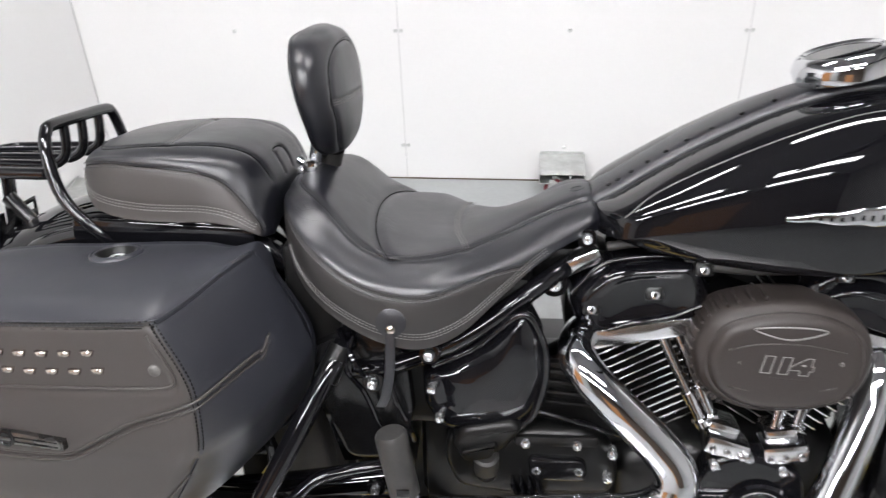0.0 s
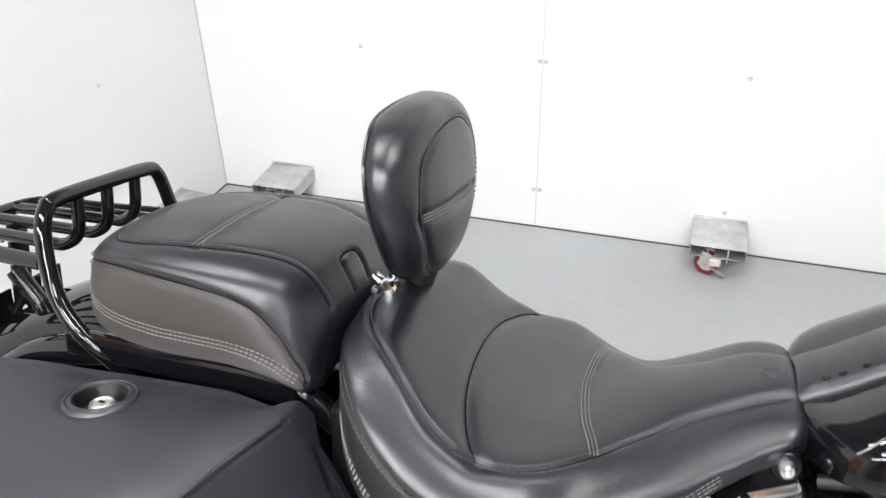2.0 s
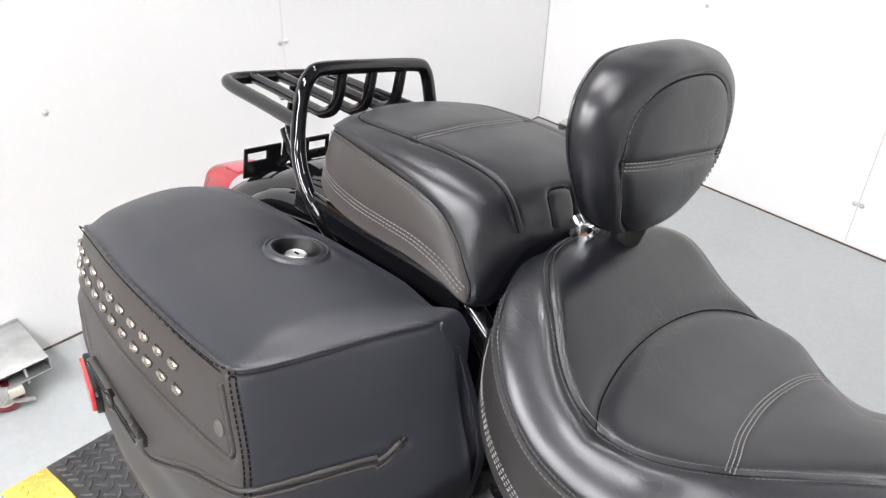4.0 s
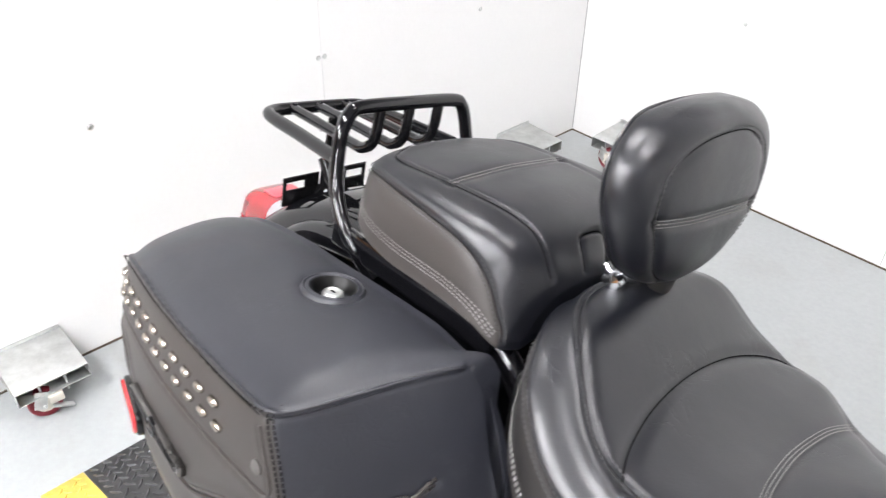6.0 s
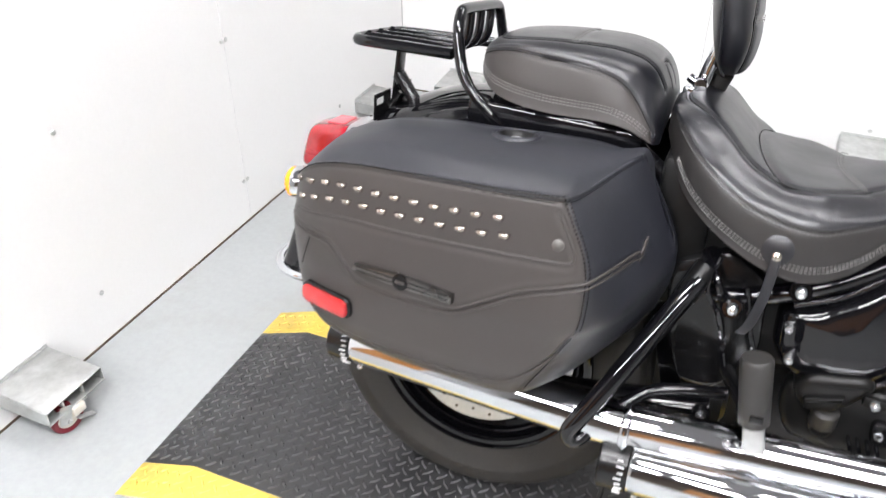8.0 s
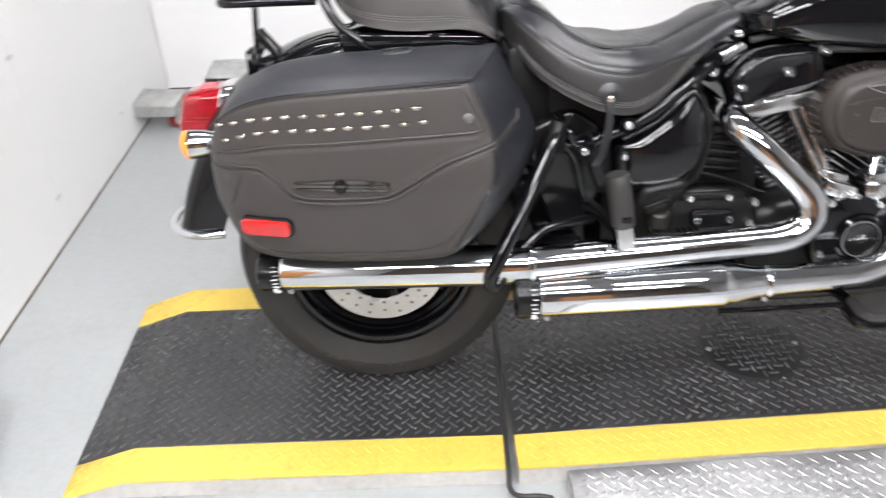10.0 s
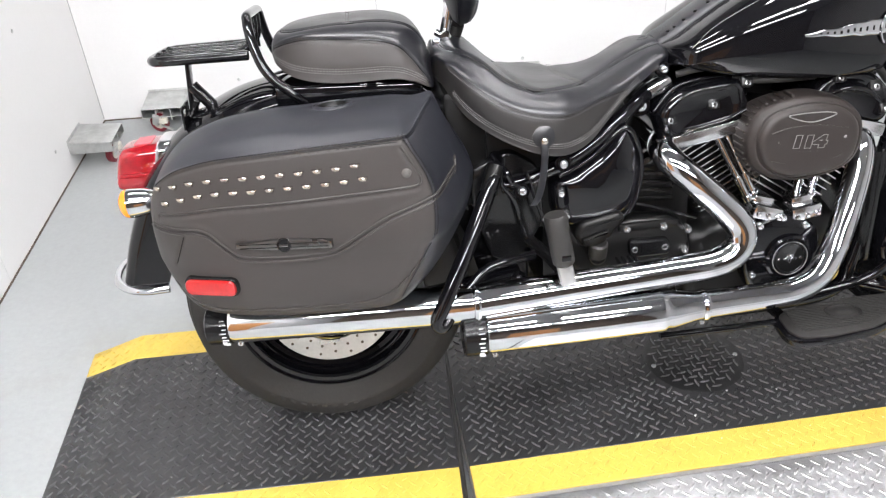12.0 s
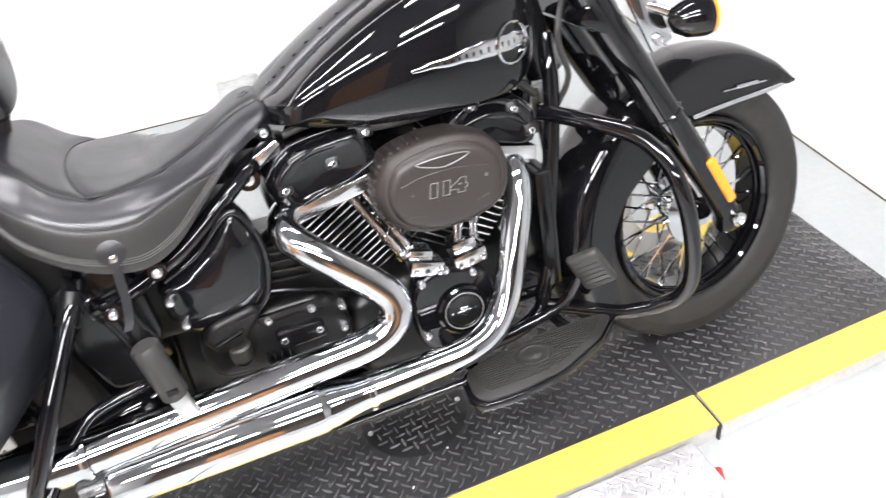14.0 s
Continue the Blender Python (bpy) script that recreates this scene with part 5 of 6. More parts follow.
rh = part("rear_header", tube([(0.285, -0.27, 0.384), (0.50, -0.268, 0.394), (0.70, -0.262, 0.402), (0.80, -0.258, 0.408), (0.848, -0.253, 0.432), (0.856, -0.246, 0.472), (0.825, -0.236, 0.515), (0.765, -0.222, 0.573), (0.726, -0.2, 0.609), (0.714, -0.168, 0.626), (0.725, -0.125, 0.632), (0.755, -0.08, 0.63)], [0.036, 0.033, 0.031, 0.031, 0.031, 0.031, 0.030, 0.029, 0.029, 0.028, 0.028, 0.028], 32, 140), M_CHROME, bike, "chrome rear exhaust pipe and heat shield")
fh = part("front_header", tube([(0.76, -0.272, 0.322), (0.90, -0.266, 0.322), (0.975, -0.262, 0.326), (1.032, -0.247, 0.344), (1.075, -0.224, 0.390), (1.111, -0.197, 0.463), (1.146, -0.163, 0.545), (1.156, -0.138, 0.593), (1.15, -0.09, 0.615)], [0.032, 0.028, 0.0275, 0.0275, 0.0275, 0.0275, 0.0275, 0.0275, 0.027], 32, 110), M_CHROME, bike, "chrome front exhaust pipe")
for x, z, r, own in ((0.303, 0.386, 0.0395, rh), (0.775, 0.322, 0.0325, fh)):
    part("pipe_clamp", lathe([(-0.007, r - 0.003), (-0.006, r), (-0.002, r + 0.0015), (0.002, r + 0.0015), (0.006, r), (0.007, r - 0.003)], (x, -0.273, z), (1, 0, 0), 36), M_CHROME, own)
    part("clamp_bolt", bolt((x, -0.273, z - r - 0.004), (0, -0.2, -1), 0.007, 0.008), M_CHROME, own)

# frame, covers and small parts on the right side
for s in (-1, 1):
    ft = part("frame_tube", tube([(1.295, s * 0.03, 0.80), (1.285, s * 0.06, 0.70), (1.255, s * 0.075, 0.51), (1.215, s * 0.085, 0.30), (1.17, s * 0.1, 0.225), (1.0, s * 0.12, 0.215), (0.6, s * 0.12, 0.225), (0.45, s * 0.13, 0.30)], 0.017, 14, 80), M_PAINT, bike, "gloss black frame tube")
    part("seat_rail", tube([(0.74, s * 0.05, 0.74), (0.66, s * 0.13, 0.715), (0.55, s * 0.165, 0.645), (0.45, s * 0.17, 0.60), (0.38, s * 0.165, 0.585)], 0.015, 14, 60), M_PAINT, bike)
for k in range(16):  # a sticker with unreadable print on the down tube
    part("sticker_bar", box((0.010, 0.0008, 0.0022), (1.243 - k * 0.0005 * 2, -0.094, 0.47 - k * 0.0075), 0.0002, Matrix.Rotation(radians(-10), 4, "Y")), M_WHITE, ft)
for x, y, z, r in ((0.499, -0.205, 0.634, 0.0085), (0.415, -0.21, 0.588, 0.0085), (0.682, -0.118, 0.711, 0.0115), (0.728, -0.112, 0.781, 0.008), (0.407, -0.2, 0.389, 0.008)):
    fb = part("frame_bolt", bolt((x, y, z), (0, -1, 0.1), r, 0.010), M_BOLT, bike, "chrome frame bolt")
    part("bolt_seat", lathe([(-0.012, r * 1.9), (-0.004, r * 1.9), (-0.002, r * 1.7), (-0.002, r * 1.1), (-0.006, r * 1.0)], (x, y, z), (0, -1, 0.1), 24), M_PAINT, fb)
part("rear_frame_plate", plate(rounded([(0.33, 0.50), (0.31, 0.62), (0.40, 0.66), (0.46, 0.62), (0.47, 0.50), (0.42, 0.42), (0.36, 0.42)], 0.02), -0.12, -0.165, 0.01), M_BLACK, bike)
part("battery_box", box((0.3, 0.28, 0.26), (0.5, 0.0, 0.60), 0.02), M_CASE, bike)
part("inner_fender", box((0.10, 0.2, 0.42), (0.40, 0.0, 0.50), 0.03), M_CASE, bike)
part("wheel_well", box((0.36, 0.012, 0.52), (0.34, 0.1, 0.405), 0.004), M_CASE, bike)
# added dark box that stands in for the shade between bag and seat
part("rear_gap_filler", box((0.085, 0.29, 0.24), (0.318, 0.0, 0.66), 0.012), M_CASE, bike)
part("oil_filter", lathe([(0, 0.0), (0, 0.03), (0.004, 0.044), (0.085, 0.045), (0.095, 0.038), (0.097, 0)], (1.145, -0.045, 0.292), (1, 0, 0), 28), M_PAINT, bike, "gloss black oil filter")
part("oil_cooler", box((0.04, 0.2, 0.27), (1.232, 0, 0.42), 0.01), M_BLACK, bike, "black finned oil cooler")
part("primary_cover", plate(rounded([(0.3, 0.28), (0.28, 0.42), (0.36, 0.5), (1.0, 0.5), (1.12, 0.4), (1.06, 0.25), (0.5, 0.24)], 0.05), 0.1, 0.2, 0.02), M_PAINT, bike, "gloss black primary cover on the far side")
part("swing_arm", tube([(0.42, -0.13, 0.36), (0.2, -0.14, 0.335), (0.0, -0.13, 0.318)], [0.03, 0.026, 0.022], 14), M_PAINT, bike)
part("belt_guard", box((0.34, 0.02, 0.05), (0.2, 0.15, 0.36), 0.01), M_BLACK, bike)
oil = part("side_cover", skin([[(x, y, z) for x, z in points_at(rounded([(0.482, 0.584), (0.531, 0.602), (0.588, 0.64), (0.640, 0.692), (0.664, 0.645), (0.672, 0.59), (0.658, 0.518), (0.625, 0.486), (0.57, 0.474), (0.512, 0.48), (0.485, 0.52)], 0.014, 3), f)] for y, f in ((-0.12, 1.02), (-0.15, 1.0), (-0.163, 0.96), (-0.173, 0.88), (-0.180, 0.7), (-0.184, 0.45), (-0.186, 0.15))], 60, 30), M_PAINT, bike, "gloss black side cover")
part("cover_bead", tube([(0.5, -0.165, 0.595), (0.565, -0.165, 0.627), (0.632, -0.165, 0.682), (0.662, -0.165, 0.645), (0.671, -0.165, 0.59), (0.657, -0.165, 0.52), (0.626, -0.165, 0.487), (0.575, -0.165, 0.472)], 0.006, 10), M_PAINT, oil)
for x, z in ((0.499, 0.565), (0.51, 0.514)):
    part("cover_bolt", bolt((x, -0.184, z), (0, -1, 0), 0.0072, 0.008), M_BOLT, oil)
tc = part("gearbox_cover", plate(rounded([(0.52, 0.47), (0.62, 0.476), (0.655, 0.484), (0.74, 0.482), (0.775, 0.455), (0.79, 0.40), (0.775, 0.365), (0.62, 0.36), (0.535, 0.372), (0.515, 0.42)], 0.02), -0.12, -0.165, 0.012, seg=3), M_WRINKLE, bike, "matte black gearbox cover")
part("cover_step", plate(rounded([(0.645, 0.442), (0.735, 0.438), (0.74, 0.398), (0.65, 0.398)], 0.015), -0.16, -0.178, 0.006), M_BLACK, tc)
part("cover_rib", box((0.13, 0.012, 0.018), (0.69, -0.168, 0.468), 0.005), M_WRINKLE, tc)
for x, z in ((0.642, 0.466), (0.721, 0.464), (0.77, 0.405), (0.725, 0.418), (0.659, 0.418), (0.775, 0.45)):
    part("cover_bolt", bolt((x, -0.17, z), (0, -1, 0), 0.0085, 0.010), M_BOLT, tc)
part("filler_cap", merge(lathe([(0, 0.018), (0.01, 0.018), (0.012, 0.015)], (0.581, -0.165, 0.408), (0, -1, 0), 20), lathe([(0, 0.02), (0.03, 0.02), (0.034, 0.016), (0.034, 0)], (0.581, -0.168, 0.412), (0, -0.3, 1), 24)), M_RUBBER, tc)
peg = part("passenger_peg", lathe([(0.0, 0.0), (0.0, 0.0195), (0.005, 0.0225), (0.10, 0.0215), (0.105, 0.018), (0.105, 0)], (0.455, -0.315, 0.575), (0.17, 0, -1), 28), M_RUBBER, bike, "folded black rubber passenger footpeg")
part("peg_foot", box((0.03, 0.02, 0.05), (0.4775, -0.312, 0.448), 0.006, Matrix.Rotation(radians(-12), 4, "Y")), M_GALV, peg, "bright metal peg foot")
part("peg_badge", box((0.018, 0.002, 0.012), (0.472, -0.3365, 0.492), 0.0008), M_BLACK, peg)
part("peg_bracket", tube([(0.478, -0.30, 0.44), (0.46, -0.24, 0.455), (0.43, -0.18, 0.47)], 0.013, 12), M_BLACK, peg)
for k in range(3):
    part("peg_bolt", bolt((0.447 + k * 0.022, -0.305, 0.424 + k * 0.004), (0, -1, 0), 0.005, 0.005), M_BOLT, peg)
guard = part("bag_guard", tube([(0.375, -0.15, 0.645), (0.362, -0.2, 0.624), (0.325, -0.24, 0.560), (0.277, -0.28, 0.475), (0.238, -0.303, 0.405), (0.221, -0.308, 0.37), (0.234, -0.304, 0.356), (0.262, -0.285, 0.385), (0.30, -0.262, 0.422), (0.342, -0.245, 0.447), (0.434, -0.22, 0.453)], [0.014, 0.0155, 0.0155, 0.0155, 0.015, 0.0135, 0.012, 0.0105, 0.01, 0.01, 0.01], 18, 110), M_PAINT, bike, "bent gloss black saddlebag guard")
part("guard_sleeve", tube([(0.368, -0.190, 0.637), (0.346, -0.218, 0.595)], 0.0178, 16), M_CASE, guard)
part("brake_line", tube([(0.80, -0.15, 0.465), (0.72, -0.165, 0.50), (0.66, -0.165, 0.518), (0.60, -0.16, 0.522)], 0.0034, 8), M_BLACK, bike)
casting = part("gearbox_casting", plate(rounded([(0.525, 0.468), (0.545, 0.498), (0.622, 0.513), (0.638, 0.496), (0.602, 0.452), (0.545, 0.436)], 0.012), -0.12, -0.187, 0.012, seg=3), M_WRINKLE, bike, "chunky matte black gearbox casting")
part("casting_step", plate(rounded([(0.54, 0.462), (0.60, 0.478), (0.59, 0.45), (0.548, 0.442)], 0.008), -0.18, -0.196, 0.006), M_WRINKLE, casting)
for k in range(4):
    part("casting_fin", box((0.0055, 0.03, 0.036), (0.628 + k * 0.013, -0.18, 0.384), 0.002, Matrix.Rotation(radians(-22), 4, "Y")), M_PAINT, casting)
starter = part("starter_housing", box((0.10, 0.09, 0.085), (0.705, -0.09, 0.545), 0.012), M_CASE, bike, "ribbed black starter housing")
for k in range(4):
    part("housing_rib", box((0.085, 0.012, 0.007), (0.708, -0.138, 0.518 + k * 0.018), 0.003, Matrix.Rotation(radians(6), 4, "Y")), M_WRINKLE, starter)
for pts, r in ((((0.362, -0.17, 0.655), (0.385, -0.205, 0.628), (0.402, -0.205, 0.60), (0.43, -0.19, 0.60)), 0.006), (((0.385, -0.19, 0.655), (0.375, -0.205, 0.61), (0.40, -0.2, 0.565), (0.418, -0.19, 0.50), (0.432, -0.19, 0.455)), 0.0042), (((0.43, -0.185, 0.615), (0.445, -0.2, 0.56), (0.462, -0.195, 0.51), (0.47, -0.18, 0.47)), 0.0042)):
    part("wiring_loop", tube(pts, r, 8), M_PAINT, bike)
for pts, r in ((((0.76, -0.1, 0.765), (0.82, -0.11, 0.775), (0.92, -0.12, 0.765), (1.05, -0.1, 0.76)), 0.007), (((1.12, -0.1, 0.76), (1.2, -0.08, 0.74), (1.25, -0.06, 0.70)), 0.008), (((0.87, -0.12, 0.75), (0.95, -0.14, 0.748), (1.04, -0.13, 0.745)), 0.009)):
    part("hose", tube(pts, r, 10), M_RUBBER, bike)
part("intake", tube([(0.94, -0.05, 0.66), (0.98, -0.1, 0.66)], 0.04, 20), M_BLACK, bike)
part("coil_cover", box((0.14, 0.08, 0.06), (0.70, -0.03, 0.722), 0.02), M_CASE, bike)
part("coil_bracket", box((0.085, 0.04, 0.026), (0.712, -0.088, 0.735), 0.006, Matrix.Rotation(radians(-26), 4, "Y")), M_POLISH, bike, "dull polished coil bracket")
for x, z in ((0.895, 0.762), (0.97, 0.757), (1.02, 0.762), (1.075, 0.76)):
    part("frame_bolt", bolt((x, -0.13, z), (0, -1, 0.4), 0.0065, 0.008), M_BOLT, bike)

# floorboard and brake pedal
BOARD = [(0.945, -0.30), (0.955, -0.225), (1.0, -0.205), (1.18, -0.185), (1.295, -0.185), (1.312, -0.205), (1.25, -0.265), (1.14, -0.318), (1.03, -0.335), (0.96, -0.33)]
board = part("floorboard", plate(rounded(BOARD, 0.02), 0.225, 0.243, 0.005, axis="z"), M_PAINT, bike, "black rider floorboard with ribbed rubber")
part("rubber_pad", plate(rounded([tuple(np.array((1.11, -0.258)) + (np.array(p) - np.array((1.11, -0.258))) * 0.93) for p in BOARD], 0.02), 0.243, 0.249, 0.002, axis="z"), M_RUBBER, board)
FIELD = [tuple(np.array((1.11, -0.25)) + (np.array(p) - np.array((1.11, -0.258))) * 0.80) for p in BOARD]


def field_span(y):
    """Where the line at y enters and leaves the ribbed field."""
    cuts = []
    for (ax, ay), (bx, by) in zip(FIELD, FIELD[1:] + FIELD[:1]):
        if (ay - y) * (by - y) < 0:
            cuts.append(ax + (bx - ax) * (y - ay) / (by - ay))
    return (min(cuts), max(cuts)) if len(cuts) > 1 else None


DISC = (1.105, -0.245, 0.036, 0.030)
for k in range(17):
    y = -0.196 - k * 0.0066
    span = field_span(y)
    if not span:
        continue
    off = abs(y - DISC[1]) / (DISC[3] + 0.004)
    half = (DISC[2] + 0.004) * math.sqrt(1 - off * off) if off < 1 else 0
    for x0, x1 in ([(span[0], DISC[0] - half), (DISC[0] + half, span[1])] if half else [span]):
        if x1 - x0 > 0.012:
            part("pad_rib", box((x1 - x0, 0.0034, 0.0042), ((x0 + x1) / 2, y, 0.2508), 0.0008), M_RUBBER, board)
disc = lathe([(0, 0.036), (0.0028, 0.035), (0.0032, 0.031), (0.0018, 0.029), (0.0018, 0.016), (0.003, 0.014), (0.003, 0.0)], (0, 0, 0), (0, 0, 1), 36)
bmesh.ops.scale(disc, vec=(1, DISC[3] / DISC[2], 1), verts=disc.verts)
bmesh.ops.translate(disc, vec=(DISC[0], DISC[1], 0.249), verts=disc.verts)
part("board_disc", disc, M_RUBBER, board)
part("board_rod", tube([(0.70, -0.238, 0.236), (0.85, -0.238, 0.2365), (0.965, -0.238, 0.238)], 0.0075, 12), M_PAINT, board, "thin gloss black rod")
part("board_bracket", tube([(1.0, -0.2, 0.22), (0.98, -0.12, 0.23)], 0.012, 10), M_BLACK, board)
part("board_bracket", tube([(1.22, -0.19, 0.22), (1.2, -0.1, 0.24)], 0.012, 10), M_BLACK, board)
PEDAL = Matrix.Rotation(radians(60), 4, "Z") @ Matrix.Rotation(radians(-14), 4, "Y") @ Matrix.Rotation(radians(-24), 4, "X")
pedal = part("brake_pedal", box((0.022, 0.068, 0.090), (1.25, -0.235, 0.39), 0.011, PEDAL, 3), M_RUBBER, bike, "black rubber brake pedal")
for k in range(6):
    mid = PEDAL @ Vector((-0.0115, 0, -0.03 + k * 0.012))
    part("pad_rib", box((0.003, 0.05, 0.005), (1.25 + mid[0], -0.235 + mid[1], 0.39 + mid[2]), 0.001, PEDAL), M_RUBBER, pedal)
part("pedal_arm", tube([(1.24, -0.225, 0.40), (1.2, -0.2, 0.31), (1.1, -0.18, 0.27), (1.02, -0.17, 0.26)], 0.010, 10), M_PAINT, pedal)

# engine guard
for s_ in (-1, 1):
    part("engine_guard", tube([(1.255, s_ * 0.06, 0.660), (1.285, s_ * 0.095, 0.654), (1.33, s_ * 0.16, 0.643), (1.377, s_ * 0.22, 0.622), (1.402, s_ * 0.268, 0.583), (1.412, s_ * 0.297, 0.535), (1.426, s_ * 0.305, 0.456), (1.433, s_ * 0.30, 0.364), (1.428, s_ * 0.285, 0.305), (1.403, s_ * 0.255, 0.265), (1.33, s_ * 0.20, 0.238), (1.25, s_ * 0.12, 0.238), (1.2, s_ * 0.09, 0.245)], 0.0165, 18, 100), M_PAINT, bike, "gloss black engine guard")

# front wheel, fork and fender
front_wheel = part("front_wheel", lathe([(-0.048, 0.2), (-0.054, 0.205), (-0.054, 0.215), (-0.046, 0.219), (-0.04, 0.206), (-0.03, 0.203), (-0.026, 0.192), (0.026, 0.192), (0.03, 0.203), (0.04, 0.206), (0.046, 0.219), (0.054, 0.215)], FRONT, seg=80), M_PAINT, bike, "gloss black laced front rim")
part("tyre", tyre(FRONT, 0.32, 0.13), M_TYRE, front_wheel, "worn black rubber tyre")
for rr, yy in ((0.210, -0.055), (0.2015, -0.044), (0.1935, -0.034)):
    part("rim_step", lathe([(yy - 0.002, rr - 0.003), (yy - 0.0035, rr), (yy - 0.002, rr + 0.003), (yy + 0.002, rr + 0.0035), (yy + 0.002, rr - 0.0035)], FRONT, seg=80), M_PAINT, front_wheel)
part("hub", lathe([(-0.075, 0.0), (-0.075, 0.028), (-0.06, 0.035), (-0.05, 0.078), (-0.042, 0.078), (-0.035, 0.04), (0.035, 0.04), (0.045, 0.06), (0.055, 0.06), (0.065, 0.03)], FRONT, seg=40), M_CHROME, front_wheel, "chrome hub")
for k in range(40):
    a = 2 * math.pi * k / 40
    side = -1 if k % 2 else 1
    twist = radians(24) * (1 if (k // 2) % 2 else -1)
    p0 = np.array([FRONT[0] + 0.055 * math.cos(a + twist), side * 0.046, FRONT[2] + 0.055 * math.sin(a + twist)])
    p1 = np.array([FRONT[0] + 0.196 * math.cos(a), side * 0.006, FRONT[2] + 0.196 * math.sin(a)])
    part("spoke", tube([p0, p1], 0.0027, 6), M_CHROME, front_wheel)
part("disc_rotor", lathe([(0.07, 0.09), (0.07, 0.15), (0.075, 0.15), (0.075, 0.09)], FRONT, closed=True), M_DISC, front_wheel)
def front_rings(spec, c):
    """Rings of a fender with upright sides and a rounded shoulder."""
    out = []
    for a, r, w, d in spec:
        def at(rr, y):
            return (c[0] + rr * math.cos(radians(a)), y, c[2] + rr * math.sin(radians(a)))
        half = [at(r - d, -w), at(r - d * 0.6, -w * 1.01), at(r - d * 0.28 - 0.004, -w), at(r - d * 0.08 - 0.004, -w * 0.84), at(r - 0.002, -w * 0.45)]
        out.append(half + [at(r, 0)] + [(q[0], -q[1], q[2]) for q in half[::-1]])
    return out


ff = part("front_fender", shell(front_rings([(38.0, 0.360, 0.04, 0.006), (41, 0.366, 0.074, 0.014), (47, 0.371, 0.083, 0.047), (55, 0.373, 0.085, 0.084), (70, 0.373, 0.086, 0.121), (90, 0.364, 0.086, 0.127), (110, 0.357, 0.086, 0.13), (130, 0.354, 0.086, 0.14), (155, 0.355, 0.086, 0.12), (180, 0.358, 0.086, 0.1), (205, 0.362, 0.08, 0.09)], FRONT), 56, 90), M_PAINT, bike, "gloss black deep front fender")
part("fender_trim", tube([(1.585, -0.089, 0.553), (1.66, -0.089, 0.556), (1.74, -0.088, 0.556), (1.80, -0.086, 0.555), (1.85, -0.074, 0.553), (1.882, -0.04, 0.549), (1.893, 0, 0.547), (1.882, 0.04, 0.549), (1.85, 0.074, 0.553)], 0.0058, 10), M_CHROME, ff, "chrome fender trim strip")
badge_turn = Matrix.Rotation(radians(4), 4, "Y")
badge = part("fender_badge", box((0.12, 0.003, 0.0035), (1.728, -0.0905, 0.583), 0.001, badge_turn), M_CHROME, ff, "small chrome fender badge, plain")
part("badge_centre", box((0.06, 0.003, 0.009), (1.735, -0.0908, 0.5845), 0.0015, badge_turn), M_CHROME, ff)
steer = Matrix.Translation((1.24, 0, 0.93)) @ Matrix.Rotation(radians(7), 4, (-0.5, 0, 0.866)) @ Matrix.Translation((-1.24, 0, -0.93))
front_wheel.matrix_local = steer
ff.matrix_local = steer
for y in (-0.115, 0.115):
    leg = part("fork_leg", tube([(1.335, y, 0.90), (1.40, y, 0.78), (1.53, y, 0.555), (1.6, y, 0.43), (1.655, y, 0.325)], [0.036, 0.036, 0.034, 0.030, 0.027], 22), M_PAINT, bike, "gloss black fork leg with shroud")
    part("shroud_edge", lathe([(-0.004, 0.034), (0.0, 0.0375), (0.006, 0.0375), (0.01, 0.034)], (1.50, y, 0.608), (0.5, 0, -0.866), 28), M_PAINT, leg)
    part("axle_boss", box((0.06, 0.05, 0.07), (1.65, y, 0.325), 0.02), M_PAINT, leg)
    part("axle_cap", lathe([(0, 0.016), (0.012, 0.016), (0.014, 0.012), (0.01, 0.008), (0.01, 0)], (1.655, y - 0.026 if y < 0 else y + 0.026, 0.33), (0, -1 if y < 0 else 1, 0), 20), M_CHROME, leg)
    if y < 0:
        part("fork_reflector", box((0.022, 0.012, 0.125), (1.612, -0.146, 0.435), 0.006, Matrix.Rotation(radians(-27), 4, "Y"), 3), M_AMBER, leg, "amber fork reflector")
part("fork_brace", box((0.09, 0.3, 0.05), (1.36, 0, 0.83), 0.015, Matrix.Rotation(radians(30), 4, "Y")), M_PAINT, bike)
part("steering_head", tube([(1.30, 0, 0.72), (1.24, 0, 0.93)], 0.04, 20), M_BLACK, bike)
part("fork_plate", box((0.05, 0.012, 0.125), (1.448, -0.157, 0.815), 0.008, Matrix.Rotation(radians(-24), 4, "Y")), M_CHROME, bike, "polished lamp bracket")
part("bracket_bolt", bolt((1.461, -0.165, 0.773), (0, -1, 0), 0.011, 0.009), M_BOLT, bike)
fs = part("turn_signal", lathe([(-0.045, 0.006), (-0.035, 0.022), (-0.01, 0.034), (0.02, 0.037), (0.03, 0.036)], (1.507, -0.2, 0.809), (1, -0.05, -0.05), 28), M_PAINT, bike, "gloss black front turn signal with amber lens")
part("lens", lathe([(0.03, 0.0355), (0.038, 0.034), (0.044, 0.024), (0.046, 0)], (1.507, -0.2, 0.809), (1, -0.05, -0.05), 28), M_AMBER, fs)
part("signal_stalk", tube([(1.47, -0.19, 0.825), (1.44, -0.15, 0.84)], 0.009, 10), M_CHROME, fs)
part("headlamp", lathe([(-0.1, 0.03), (-0.08, 0.07), (-0.03, 0.095), (0.03, 0.1), (0.05, 0.095), (0.055, 0.08), (0.06, 0)], (1.50, 0, 0.97), (1, 0, -0.1), 40), M_PAINT, bike, "gloss black headlamp nacelle")
